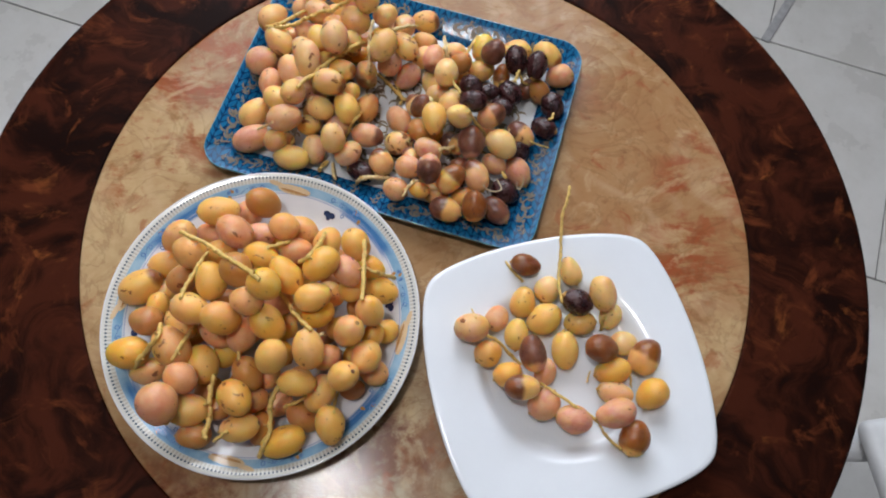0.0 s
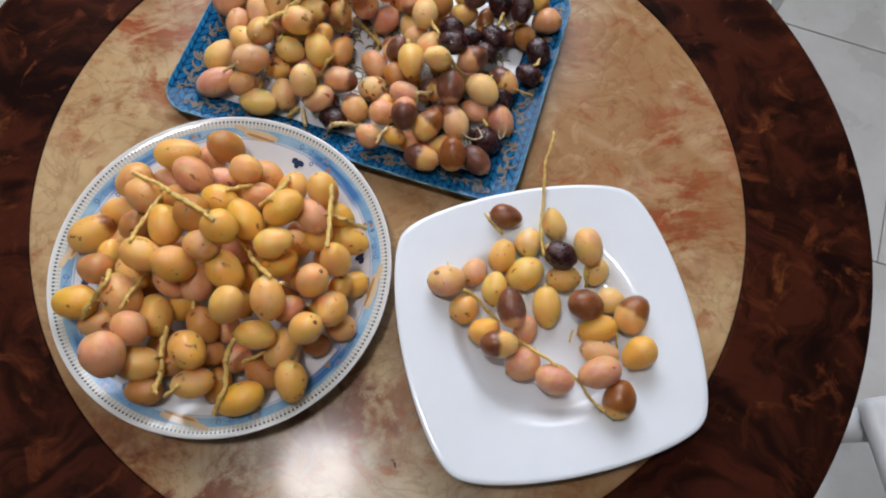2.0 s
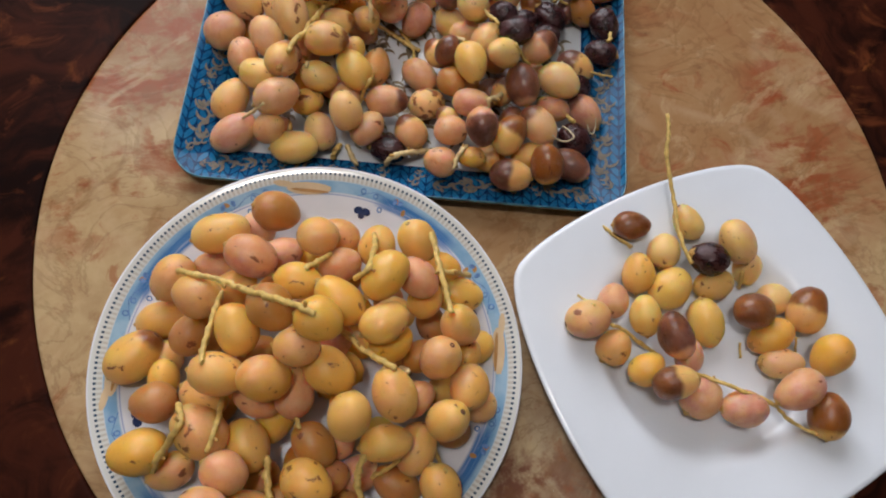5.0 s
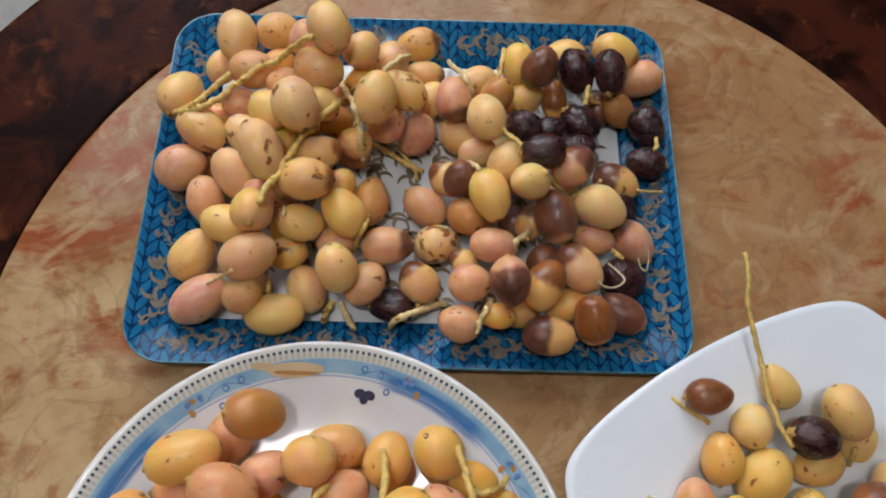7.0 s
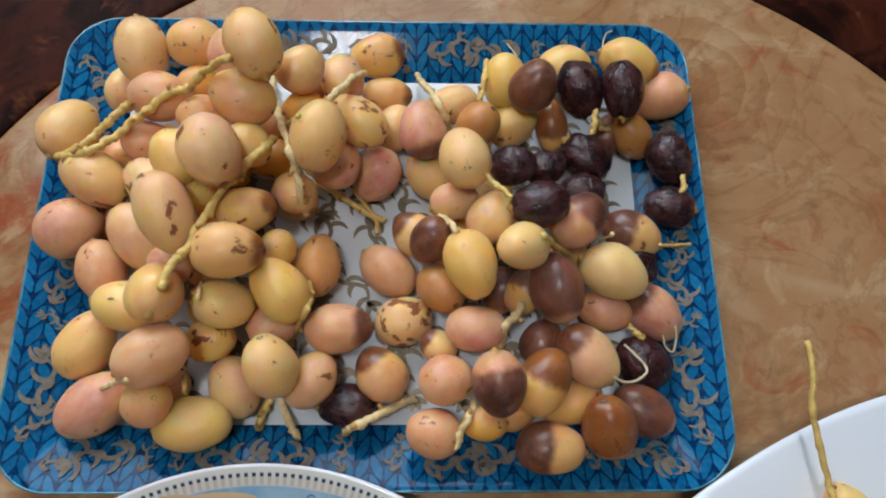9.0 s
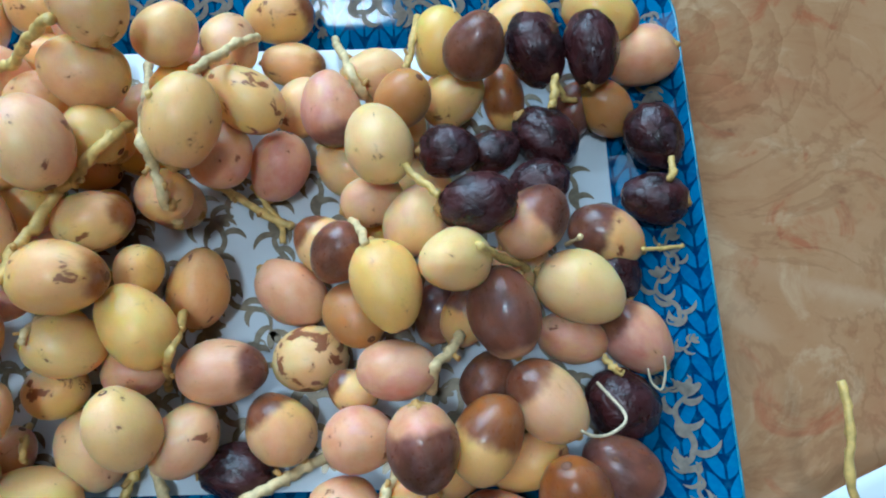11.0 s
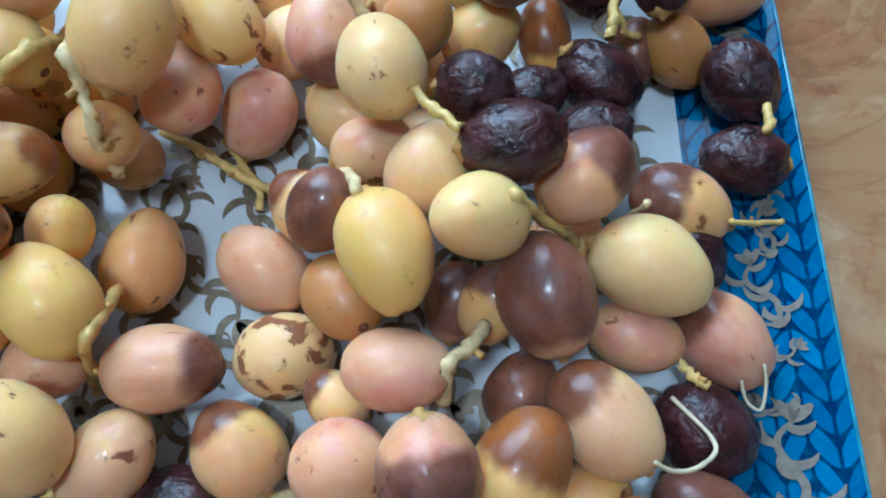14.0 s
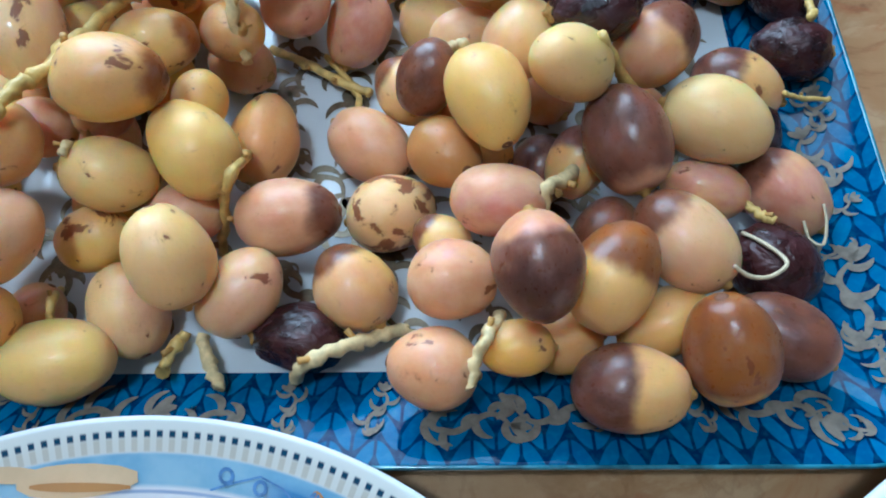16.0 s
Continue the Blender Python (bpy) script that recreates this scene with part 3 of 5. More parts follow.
WELL, SQ_HALF, SQ_BOW = 0.063, 0.0980, 0.179
rings = [[Vector((p.x * 0.3, p.y * 0.3, 0.008)) for p in square_ring(0, 0)], [Vector((p.x * 0.93, p.y * 0.93, 0.008)) for p in square_ring(0, 0)],
         square_ring(0.0, 0.0084), square_ring(0.05, 0.0094), square_ring(0.12, 0.0138), square_ring(0.18, 0.0176), square_ring(0.24, 0.0196), square_ring(0.3, 0.0204), square_ring(0.6, 0.0226), square_ring(0.93, 0.0254),
         square_ring(0.985, 0.0255), square_ring(1.0, 0.0244), square_ring(0.99, 0.0226), square_ring(0.9, 0.0214), square_ring(0.35, 0.0125), square_ring(0.1, 0.0045), square_ring(-0.1, 0.003),
         square_ring(-0.12, 0.0), square_ring(-0.2, 0.0)]
part("plate_body", loft(rings, cap_start=True, cap_end=True), porcelain, square_plate)

# ---- chair beside the table ----
chair = thing("plastic_chair", 0.7845, -0.033, 0, 8, "white plastic chair beside the table", "chair")
part("seat", box(0.44, 0.44, 0.03, 0.012, (0, 0, 0.435), steps=3), white_plastic, chair)
for cx in (-0.19, 0.19):
    for cy in (-0.19, 0.19):
        part("leg", tube([(cx, cy, 0.425), (cx * 1.08, cy * 1.08, 0.2), (cx * 1.15, cy * 1.15, 0.0)], [0.022, 0.02, 0.017], 12), white_plastic, chair)
part("backrest", box(0.03, 0.42, 0.4, 0.012, (0.215, 0, 0.65), steps=3), white_plastic, chair)

# ---- dates ----
# x, y, height (mm from the dish's middle), yaw, pitch (degrees), thickness, length (mm), kind of ripeness
tray_dates, round_dates, square_dates = [], [], []
tray_dates += [
    (-84.3, 115.6, 32.3, 264, -18, 25.8, 33.9, 'Z'),
    (-59.0, 114.2, 30.0, 343, 2, 24.4, 28.9, 'Z'),
    (-29.6, 74.7, 72.3, 97, 17, 24.2, 32.1, 'S'),
    (-43.6, 97.1, 39.3, 73, 19, 19.8, 24.0, 'B'),
    (-100.1, 106.9, 17.1, 63, 19, 18.5, 23.0, 'b'),
    (-78.9, 83.3, 38.5, 153, 2, 23.6, 29.5, 'B'),
    (-125.5, 85.4, 27.0, 55, -12, 26.8, 33.5, 'b'),
    (-63.3, 95.5, 24.3, 11, 11, 18.2, 21.3, 'O'),
    (-62.2, 65.6, 43.3, 352, 5, 17.7, 21.7, 'b'),
    (-40.7, 62.1, 54.5, 319, -6, 24.8, 30.3, 'b'),
    (-90.7, 68.1, 28.9, 343, 2, 20.4, 24.0, 'B'),
    (-74.7, 43.3, 51.8, 104, 16, 22.0, 25.9, 'G'),
]
tray_dates += [
    (-58.7, 35.6, 63.3, 279, -16, 26.3, 31.5, 'Z'),
    (-44.7, 41.8, 48.0, 314, -8, 19.4, 22.7, 'G'),
    (-108.7, 71.5, 16.7, 324, -5, 17.7, 22.6, 'O'),
    (-115.9, 54.5, 32.4, 308, -10, 24.1, 35.1, 'Z'),
    (-91.4, 42.5, 33.7, 300, -12, 22.7, 28.4, 'Z'),
    (-83.2, 17.1, 56.2, 276, -17, 24.0, 36.7, 'Z'),
    (-133.4, 37.5, 22.6, 16, 12, 26.2, 31.6, 'E'),
    (-118.8, 42.7, 9.7, 42, 17, 19.8, 22.4, 'O'),
    (-104.5, 23.6, 26.3, 282, -16, 23.9, 32.9, 'b'),
    (-123.9, 13.5, 20.4, 272, -17, 22.1, 30.7, 'B'),
    (-74.1, 30.1, 37.6, 11, 11, 19.3, 22.1, 'Y'),
    (-53.1, 15.7, 40.7, 354, 5, 20.6, 27.4, 'L'),
]
tray_dates += [
    (-62.6, -5.4, 51.2, 343, 2, 23.4, 31.8, 'L'),
    (-91.0, 4.1, 30.6, 314, -8, 17.7, 21.0, 'B'),
    (-95.5, -13.0, 47.8, 79, -31, 23.0, 28.7, 'b'),
    (-114.3, -8.1, 28.7, 333, -2, 22.6, 29.2, 'Y'),
    (-72.5, -20.8, 32.6, 345, -19, 21.4, 27.3, 'Y'),
    (-45.0, -2.9, 31.4, 32, 56, 16.6, 20.8, 'S'),
    (-30.8, -9.6, 14.7, 61, 19, 21.9, 30.6, 'O'),
    (-48.0, -23.3, 36.5, 112, 14, 22.8, 30.9, 'Y'),
    (-138.1, -16.2, 15.1, 220, -17, 24.8, 32.9, 'b'),
    (-104.3, -35.8, 39.4, 10, 10, 25.2, 33.4, 'E'),
    (-84.1, -30.6, 17.7, 345, 24, 19.7, 24.6, 'S'),
    (-139.2, -42.8, 13.0, 199, -13, 25.6, 37.4, 'E'),
]
tray_dates += [
    (-113.4, -51.5, 25.3, 349, 58, 21.0, 27.0, 'b'),
    (-107.5, -44.5, 8.5, 42, 17, 17.1, 20.6, 'B'),
    (-99.3, -64.2, 15.6, 350, 4, 24.2, 34.4, 'Y'),
    (-79.2, -52.8, 11.2, 276, -17, 22.3, 29.3, 'b'),
    (-58.9, -53.7, 34.4, 92, 38, 23.0, 28.7, 'Y'),
    (-46.2, -61.1, 18.1, 31, 15, 21.4, 28.2, 'b'),
    (-56.7, -33.9, 21.5, 343, 2, 18.7, 21.9, 'B'),
    (-28.1, -42.9, 21.2, 346, 3, 22.4, 31.2, 'W'),
    (-34.5, -75.9, 9.6, 335, -1, 19.7, 28.1, 'P'),
    (-15.8, -66.7, 12.8, 110, 14, 23.1, 27.4, 'K'),
    (0.7, -46.1, 11.8, 352, 5, 23.5, 27.8, 'X'),
    (10.2, -80.3, 28.5, 163, -2, 21.5, 24.6, 'B'),
]
tray_dates += [
    (-1.5, -98.9, 21.5, 153, 2, 21.3, 24.4, 'B'),
    (11.8, -62.8, 18.7, 134, 8, 14.9, 18.0, 'K'),
    (28.5, -62.8, 32.7, 161, -1, 20.1, 27.0, 'B'),
    (29.1, -89.5, 43.7, 262, -19, 22.3, 28.1, 'U'),
    (20.2, -101.5, 25.0, 163, -2, 14.9, 19.9, 'O'),
    (49.2, -93.2, 31.2, 47, 18, 22.5, 31.0, 'T'),
    (56.7, -74.5, 17.1, 42, 17, 18.7, 22.5, 'Q'),
    (61.3, -104.9, 16.0, 7, 9, 18.1, 27.5, 'O'),
    (71.9, -87.7, 27.7, 115, 13, 23.2, 31.9, 'K'),
    (69.6, -118.0, 27.2, 94, 48, 23.5, 30.2, 'R'),
    (43.9, -119.6, 22.6, 158, 0, 22.5, 30.1, 'H'),
    (99.4, -96.3, 11.8, 314, -8, 24.3, 27.7, 'D'),
]
tray_dates += [
    (90.5, -116.3, 13.8, 131, 9, 22.3, 29.9, 'V'),
    (113.3, -76.1, 12.4, 117, 13, 22.5, 30.9, 'W'),
    (90.4, -69.2, 14.9, 148, 3, 18.8, 25.9, 'B'),
    (96.1, -56.0, 28.8, 319, -6, 24.5, 32.4, 'Y'),
    (68.0, -56.3, 33.5, 89, 18, 24.5, 32.2, 'V'),
    (56.7, -38.7, 48.9, 183, 45, 20.2, 27.8, 'Y'),
    (33.5, -38.0, 44.2, 271, -8, 22.6, 31.6, 'Y'),
    (19.9, -40.1, 25.3, 289, 27, 20.3, 25.4, 'A'),
    (21.3, -19.7, 35.8, 36, 47, 18.6, 23.2, 'Q'),
    (17.3, -9.9, 20.4, 124, 11, 20.6, 23.9, 'K'),
    (0.3, -21.3, 13.5, 304, -1, 22.3, 30.6, 'B'),
    (49.1, -19.0, 41.0, 44, 17, 21.0, 25.6, 'b'),
]
tray_dates += [
    (69.3, -22.5, 50.8, 350, 4, 20.1, 27.1, 'P'),
    (87.2, -30.3, 37.2, 21, 13, 22.6, 28.4, 'H'),
    (116.3, -38.0, 16.1, 139, 6, 21.2, 30.2, 'H'),
    (115.3, -51.4, 10.2, 104, 16, 20.8, 23.2, 'P'),
    (139.4, -30.1, 16.2, 153, 2, 20.7, 26.0, 'D'),
    (148.2, -7.1, 17.4, 284, -16, 22.4, 27.9, 'D'),
    (137.8, 12.0, 12.4, 124, 42, 20.4, 26.0, 'A'),
    (157.4, 25.8, 18.1, 166, -35, 23.3, 29.1, 'B'),
    (132.8, 27.7, 34.1, 75, 19, 21.4, 30.1, 'P'),
    (145.5, 45.0, 26.6, 322, -6, 23.0, 31.6, 'L'),
    (117.7, 59.2, 12.6, 352, 5, 22.3, 30.4, 'Y'),
    (113.6, 34.7, 32.0, 96, 17, 22.9, 30.5, 'P'),
]
tray_dates += [
    (91.5, 41.1, 36.2, 29, 61, 22.4, 28.0, 'Q'),
    (82.2, 53.9, 24.7, 65, 19, 21.5, 28.0, 'G'),
    (81.1, 35.5, 14.1, 5, 30, 22.1, 27.7, 'b'),
    (101.3, 30.5, 10.1, 79, 19, 16.8, 27.2, 'R'),
    (59.9, 29.6, 33.3, 13, 53, 20.1, 25.2, 'A'),
    (45.4, 7.7, 49.3, 269, 7, 23.0, 28.8, 'Y'),
    (69.0, 4.7, 34.6, 343, 2, 19.6, 22.4, 'D'),
    (85.9, 3.4, 24.6, 2, 8, 17.1, 21.7, 'D'),
    (107.0, 3.9, 22.2, 304, -11, 22.5, 27.7, 'D'),
    (126.6, 17.3, 8.9, 52, 18, 17.5, 23.6, 'Q'),
    (97.7, -13.4, 24.7, 352, 5, 18.1, 23.7, 'D'),
    (34.8, 35.3, 31.7, 269, -18, 22.2, 28.9, 'W'),
]
tray_dates += [
    (53.3, 48.5, 25.1, 352, 5, 19.3, 26.2, 'b'),
    (23.6, 49.0, 15.1, 42, 17, 20.7, 24.9, 'b'),
    (35.2, 19.4, 13.1, 312, -9, 22.3, 29.7, 'b'),
    (37.8, -2.5, 29.6, 2, 8, 18.9, 23.2, 'b'),
    (8.7, 28.8, 11.9, 48, 33, 22.5, 28.6, 'B'),
    (-9.2, 32.2, 27.7, 42, 17, 22.2, 25.1, 'B'),
    (-13.8, 34.0, 54.0, 59, 19, 25.2, 32.9, 'b'),
    (5.7, 45.7, 37.3, 311, -9, 22.1, 31.3, 'S'),
    (25.6, 87.6, 20.2, 350, 4, 22.2, 28.9, 'L'),
    (25.4, 68.5, 15.2, 338, 0, 17.8, 26.1, 'L'),
    (5.1, 73.7, 31.0, 81, -12, 21.7, 27.1, 'b'),
    (-13.2, 73.0, 48.9, 26, 14, 21.2, 24.1, 'b'),
]
tray_dates += [
    (-17.0, 63.3, 33.3, 2, 8, 14.7, 19.8, 'O'),
    (-31.4, 21.2, 32.2, 117, -39, 19.1, 26.2, 'b'),
    (-11.6, 75.2, 26.0, 2, 8, 13.5, 17.0, 'B'),
    (48.3, -44.6, 9.4, 63, 19, 18.8, 23.2, 'V'),
    (56.9, -50.8, 19.5, 42, 17, 18.3, 22.6, 'H'),
    (-82.5, -11.6, 10.5, 246, 13, 20.0, 25.0, 'O'),
    (-80.1, 8.5, 10.5, 59, 11, 20.0, 25.0, 'B'),
    (-80.6, 29.4, 10.5, 257, -9, 20.0, 25.0, 'B'),
    (-84.4, 48.2, 10.5, 174, 4, 20.0, 25.0, 'O'),
    (-85.5, 73.8, 10.5, 148, -10, 20.0, 25.0, 'O'),
    (-61.1, -16.8, 10.5, 3, -12, 20.0, 25.0, 'B'),
    (-60.1, 29.7, 10.5, 56, -14, 20.0, 25.0, 'O'),
]
tray_dates += [
    (-60.6, 53.3, 10.5, 323, -4, 20.0, 25.0, 'O'),
    (-33.1, 27.9, 10.5, 136, 3, 20.0, 25.0, 'b'),
    (-38.6, 51.3, 10.5, 168, 5, 20.0, 25.0, 'O'),
    (-35.3, 70.7, 10.5, 176, 3, 20.0, 25.0, 'B'),
    (-12.5, 51.4, 10.5, 97, -5, 20.0, 25.0, 'B'),
    (-12.9, 73.2, 10.5, 37, -5, 20.0, 25.0, 'O'),
    (34.6, -97.9, 10.5, 167, 4, 20.0, 25.0, 'O'),
    (31.5, -32.8, 10.5, 317, 15, 20.0, 25.0, 'O'),
    (34.9, -11.1, 10.5, 258, -14, 20.0, 25.0, 'O'),
    (59.5, -16.0, 10.5, 108, 5, 20.0, 25.0, 'B'),
    (58.2, 4.8, 10.5, 329, -12, 20.0, 25.0, 'b'),
    (56.5, 31.2, 10.5, 172, 8, 20.0, 25.0, 'O'),
]
tray_dates += [
    (83.0, -37.0, 10.5, 223, 1, 20.0, 25.0, 'b'),
    (-73.5, 9.0, 29.0, 58, 6, 20.0, 25.0, 'B'),
    (-73.1, 51.4, 29.0, 323, -11, 20.0, 25.0, 'b'),
    (-46.6, 52.8, 29.0, 111, -7, 20.0, 25.0, 'O'),
    (-51.3, 72.4, 29.0, 86, -1, 20.0, 25.0, 'b'),
]
round_dates += [
    (-103.0, 23.4, 22.9, 29, 12, 28.2, 39.9, 'L'),
    (-84.9, 45.2, 14.5, 358, 0, 24.7, 36.5, 'b'),
    (-52.9, 41.7, 57.5, 145, 13, 25.3, 30.0, 'b'),
    (-37.8, 84.4, 43.0, 3, 2, 25.5, 37.8, 'Y'),
    (-20.8, 62.3, 50.7, 325, -13, 26.3, 34.6, 'B'),
    (-20.8, 92.8, 14.9, 41, 15, 25.5, 32.4, 'B'),
    (-3.5, 97.5, 31.7, 347, -37, 26.6, 33.3, 'O'),
    (21.5, 64.5, 56.7, 164, 6, 23.8, 26.6, 'b'),
    (32.1, 69.6, 37.8, 349, -4, 23.6, 30.0, 'b'),
    (-4.4, 68.3, 28.9, 12, 6, 22.5, 29.1, 'B'),
    (30.9, 47.3, 46.5, 3, 2, 22.0, 27.4, 'B'),
    (55.5, 56.5, 41.3, 61, 20, 23.8, 28.4, 'b'),
]
round_dates += [
    (55.8, 26.3, 71.7, 36, 14, 24.5, 33.5, 'Y'),
    (6.0, 37.2, 60.2, 340, -8, 22.5, 30.4, 'Y'),
    (27.7, 19.3, 65.6, 310, -17, 24.2, 35.0, 'Y'),
    (15.5, 4.2, 86.4, 335, -9, 24.8, 28.2, 'Y'),
    (-11.6, 22.8, 67.4, 305, -18, 26.4, 30.8, 'O'),
    (-36.6, 50.3, 32.8, 22, 9, 23.4, 31.8, 'b'),
    (-33.3, 16.1, 59.7, 96, 22, 25.3, 32.4, 'Y'),
    (0.3, -4.6, 73.0, 344, -6, 23.1, 27.3, 'Z'),
    (-20.4, -16.7, 66.5, 177, 50, 26.7, 33.3, 'b'),
    (-47.1, -6.9, 58.5, 340, -8, 25.2, 33.1, 'b'),
    (-47.7, 71.3, 20.4, 344, -6, 22.5, 30.3, 'B'),
    (-65.5, 26.5, 33.8, 46, 17, 23.5, 29.2, 'O'),
]
round_dates += [
    (-88.0, 20.2, 11.8, 41, 15, 22.6, 28.5, 'b'),
    (-90.1, -9.3, 33.1, 3, 2, 24.3, 28.2, 'O'),
    (-87.2, 5.6, 21.2, 72, 21, 19.3, 26.1, 'G'),
    (-61.6, -11.8, 31.9, 325, -13, 23.8, 30.3, 'Z'),
    (-103.0, -35.1, 29.3, 183, -2, 27.1, 35.6, 'Y'),
    (-64.0, -34.1, 43.9, 305, -18, 29.1, 36.3, 'b'),
    (-41.4, -45.1, 29.4, 101, 22, 26.5, 33.7, 'G'),
    (-26.2, -32.7, 18.8, 57, 40, 23.4, 29.3, 'Y'),
    (-29.9, -21.1, 37.8, 335, -9, 22.1, 30.9, 'B'),
    (-8.8, -24.0, 44.2, 77, 22, 23.2, 30.9, 'B'),
    (14.6, -17.6, 56.9, 313, -16, 26.5, 33.2, 'Y'),
    (18.4, 1.7, 44.8, 31, 12, 22.3, 26.7, 'B'),
]
round_dates += [
    (50.2, 1.0, 66.0, 17, 7, 23.5, 30.9, 'G'),
    (52.0, -7.6, 47.0, 22, 9, 22.5, 28.4, 'G'),
    (58.5, 15.5, 27.0, 335, -9, 21.1, 25.5, 'Z'),
    (75.2, 25.8, 57.0, 305, -18, 22.5, 28.4, 'B'),
    (80.8, 52.2, 48.8, 122, 50, 24.1, 30.1, 'Y'),
    (78.0, 17.8, 37.5, 41, 15, 21.4, 25.8, 'Y'),
    (93.1, 36.0, 36.3, 335, -9, 20.0, 25.2, 'Y'),
    (100.4, 19.2, 25.6, 344, -6, 24.2, 32.9, 'S'),
    (94.0, -6.2, 51.9, 115, 66, 23.5, 29.4, 'b'),
    (78.1, -23.7, 51.5, 29, 55, 24.2, 30.2, 'b'),
    (48.1, -39.3, 59.6, 279, -22, 25.5, 33.5, 'S'),
    (22.0, -47.4, 68.7, 54, 49, 24.6, 30.7, 'Y'),
]
round_dates += [
    (-2.5, -54.1, 37.2, 305, -18, 23.0, 30.6, 'O'),
    (95.8, -21.6, 31.1, 61, 20, 17.7, 22.8, 'Z'),
    (91.7, -41.9, 41.9, 68, -19, 24.2, 30.3, 'b'),
    (96.1, -49.6, 18.8, 335, -9, 21.9, 26.2, 'b'),
    (74.9, -58.5, 48.6, 9, 54, 23.8, 29.8, 'Y'),
    (59.5, -41.7, 39.4, 22, 9, 20.7, 25.7, 'B'),
    (37.8, -62.8, 43.9, 358, 0, 22.1, 31.8, 'G'),
    (54.4, -68.4, 26.4, 59, 20, 24.9, 33.3, 'b'),
    (79.0, -63.0, 15.1, 3, 2, 17.9, 22.2, 'O'),
    (63.5, -93.5, 29.6, 279, -22, 23.6, 32.6, 'S'),
    (39.4, -84.9, 14.3, 323, -13, 22.2, 31.5, 'O'),
    (26.1, -105.6, 21.7, 19, 8, 25.1, 38.4, 'Y'),
]
round_dates += [
    (16.7, -74.2, 11.1, 22, 9, 22.7, 28.8, 'B'),
    (-6.7, -95.6, 31.3, 12, 6, 22.8, 32.9, 'S'),
    (-9.2, -75.0, 44.9, 310, 4, 25.8, 32.2, 'S'),
    (-39.5, -64.7, 11.8, 61, 20, 23.5, 29.0, 'O'),
    (-29.4, -78.8, 16.7, 12, 6, 20.5, 25.9, 'O'),
    (-49.0, -81.7, 31.0, 358, 0, 26.2, 35.9, 'b'),
    (-44.6, -100.9, 21.4, 358, 0, 21.2, 29.2, 'O'),
    (-64.2, -80.5, 54.3, 115, 20, 31.3, 34.2, 'E'),
    (-89.8, -47.9, 15.4, 12, 6, 21.7, 30.2, 'Z'),
    (-51.9, -59.2, 47.4, 325, -13, 24.2, 27.8, 'B'),
    (6.1, -94.0, 14.2, 72, 21, 21.7, 28.6, 'O'),
    (11.8, -53.9, 23.4, 61, 20, 17.5, 23.5, 'B'),
]
round_dates += [
    (1.0, -73.7, 25.3, 12, 6, 21.5, 26.7, 'O'),
    (-71.3, 63.6, 36.1, 41, 15, 25.9, 31.8, 'b'),
    (-61.7, -36.7, 10.5, 199, -11, 20.0, 25.0, 'O'),
    (-58.9, -16.5, 10.5, 10, -4, 20.0, 25.0, 'O'),
    (-59.7, 26.8, 10.5, 73, 4, 20.0, 25.0, 'O'),
    (-58.7, 51.5, 10.5, 157, -12, 20.0, 25.0, 'O'),
    (-36.5, -13.5, 10.5, 318, -9, 20.0, 25.0, 'Y'),
    (-35.9, 48.9, 10.5, 298, -10, 20.0, 25.0, 'Y'),
    (-13.4, -56.5, 10.5, 209, -4, 20.0, 25.0, 'O'),
    (-10.0, -11.9, 10.5, 266, -9, 20.0, 25.0, 'O'),
    (-11.2, 9.6, 10.5, 227, 0, 20.0, 25.0, 'O'),
    (-12.8, 53.1, 10.5, 180, 10, 20.0, 25.0, 'Y'),
]
round_dates += [
    (12.2, -15.0, 10.5, 40, -8, 20.0, 25.0, 'Y'),
    (9.0, 5.5, 10.5, 174, -9, 20.0, 25.0, 'O'),
    (10.2, 27.4, 10.5, 246, 1, 20.0, 25.0, 'O'),
    (11.8, 71.7, 10.5, 20, 9, 20.0, 25.0, 'Y'),
    (36.4, -54.1, 10.5, 125, 15, 20.0, 25.0, 'Y'),
    (32.4, 6.4, 10.5, 126, -11, 20.0, 25.0, 'Y'),
    (34.4, 29.2, 10.5, 311, -2, 20.0, 25.0, 'Y'),
    (31.8, 49.6, 10.5, 228, 4, 20.0, 25.0, 'O'),
    (36.1, 72.3, 10.5, 109, 12, 20.0, 25.0, 'Y'),
    (57.1, -35.6, 10.5, 204, -8, 20.0, 25.0, 'O'),
    (56.1, -12.0, 10.5, 257, -5, 20.0, 25.0, 'O'),
    (56.0, 28.4, 10.5, 71, -3, 20.0, 25.0, 'O'),
]
round_dates += [
    (57.2, 51.8, 10.5, 218, 6, 20.0, 25.0, 'O'),
    (80.4, -32.9, 10.5, 42, 13, 20.0, 25.0, 'Y'),
    (80.7, 8.6, 10.5, 95, 8, 20.0, 25.0, 'O'),
    (80.1, 49.6, 12.2, 124, -12, 20.0, 25.0, 'O'),
    (104.6, -14.4, 16.9, 204, 2, 20.0, 25.0, 'Y'),
    (-28.5, 9.0, 29.0, 191, 8, 20.0, 25.0, 'O'),
    (-1.7, 9.2, 29.0, 269, -9, 20.0, 25.0, 'O'),
    (-1.6, 30.5, 29.0, 344, -1, 20.0, 25.0, 'O'),
    (20.5, -35.0, 29.0, 136, 10, 20.0, 25.0, 'Y'),
    (22.4, -12.5, 29.0, 131, 7, 20.0, 25.0, 'Y'),
    (23.3, 30.6, 29.0, 11, -3, 20.0, 25.0, 'O'),
    (68.5, -14.9, 29.0, 199, -9, 20.0, 25.0, 'O'),
]
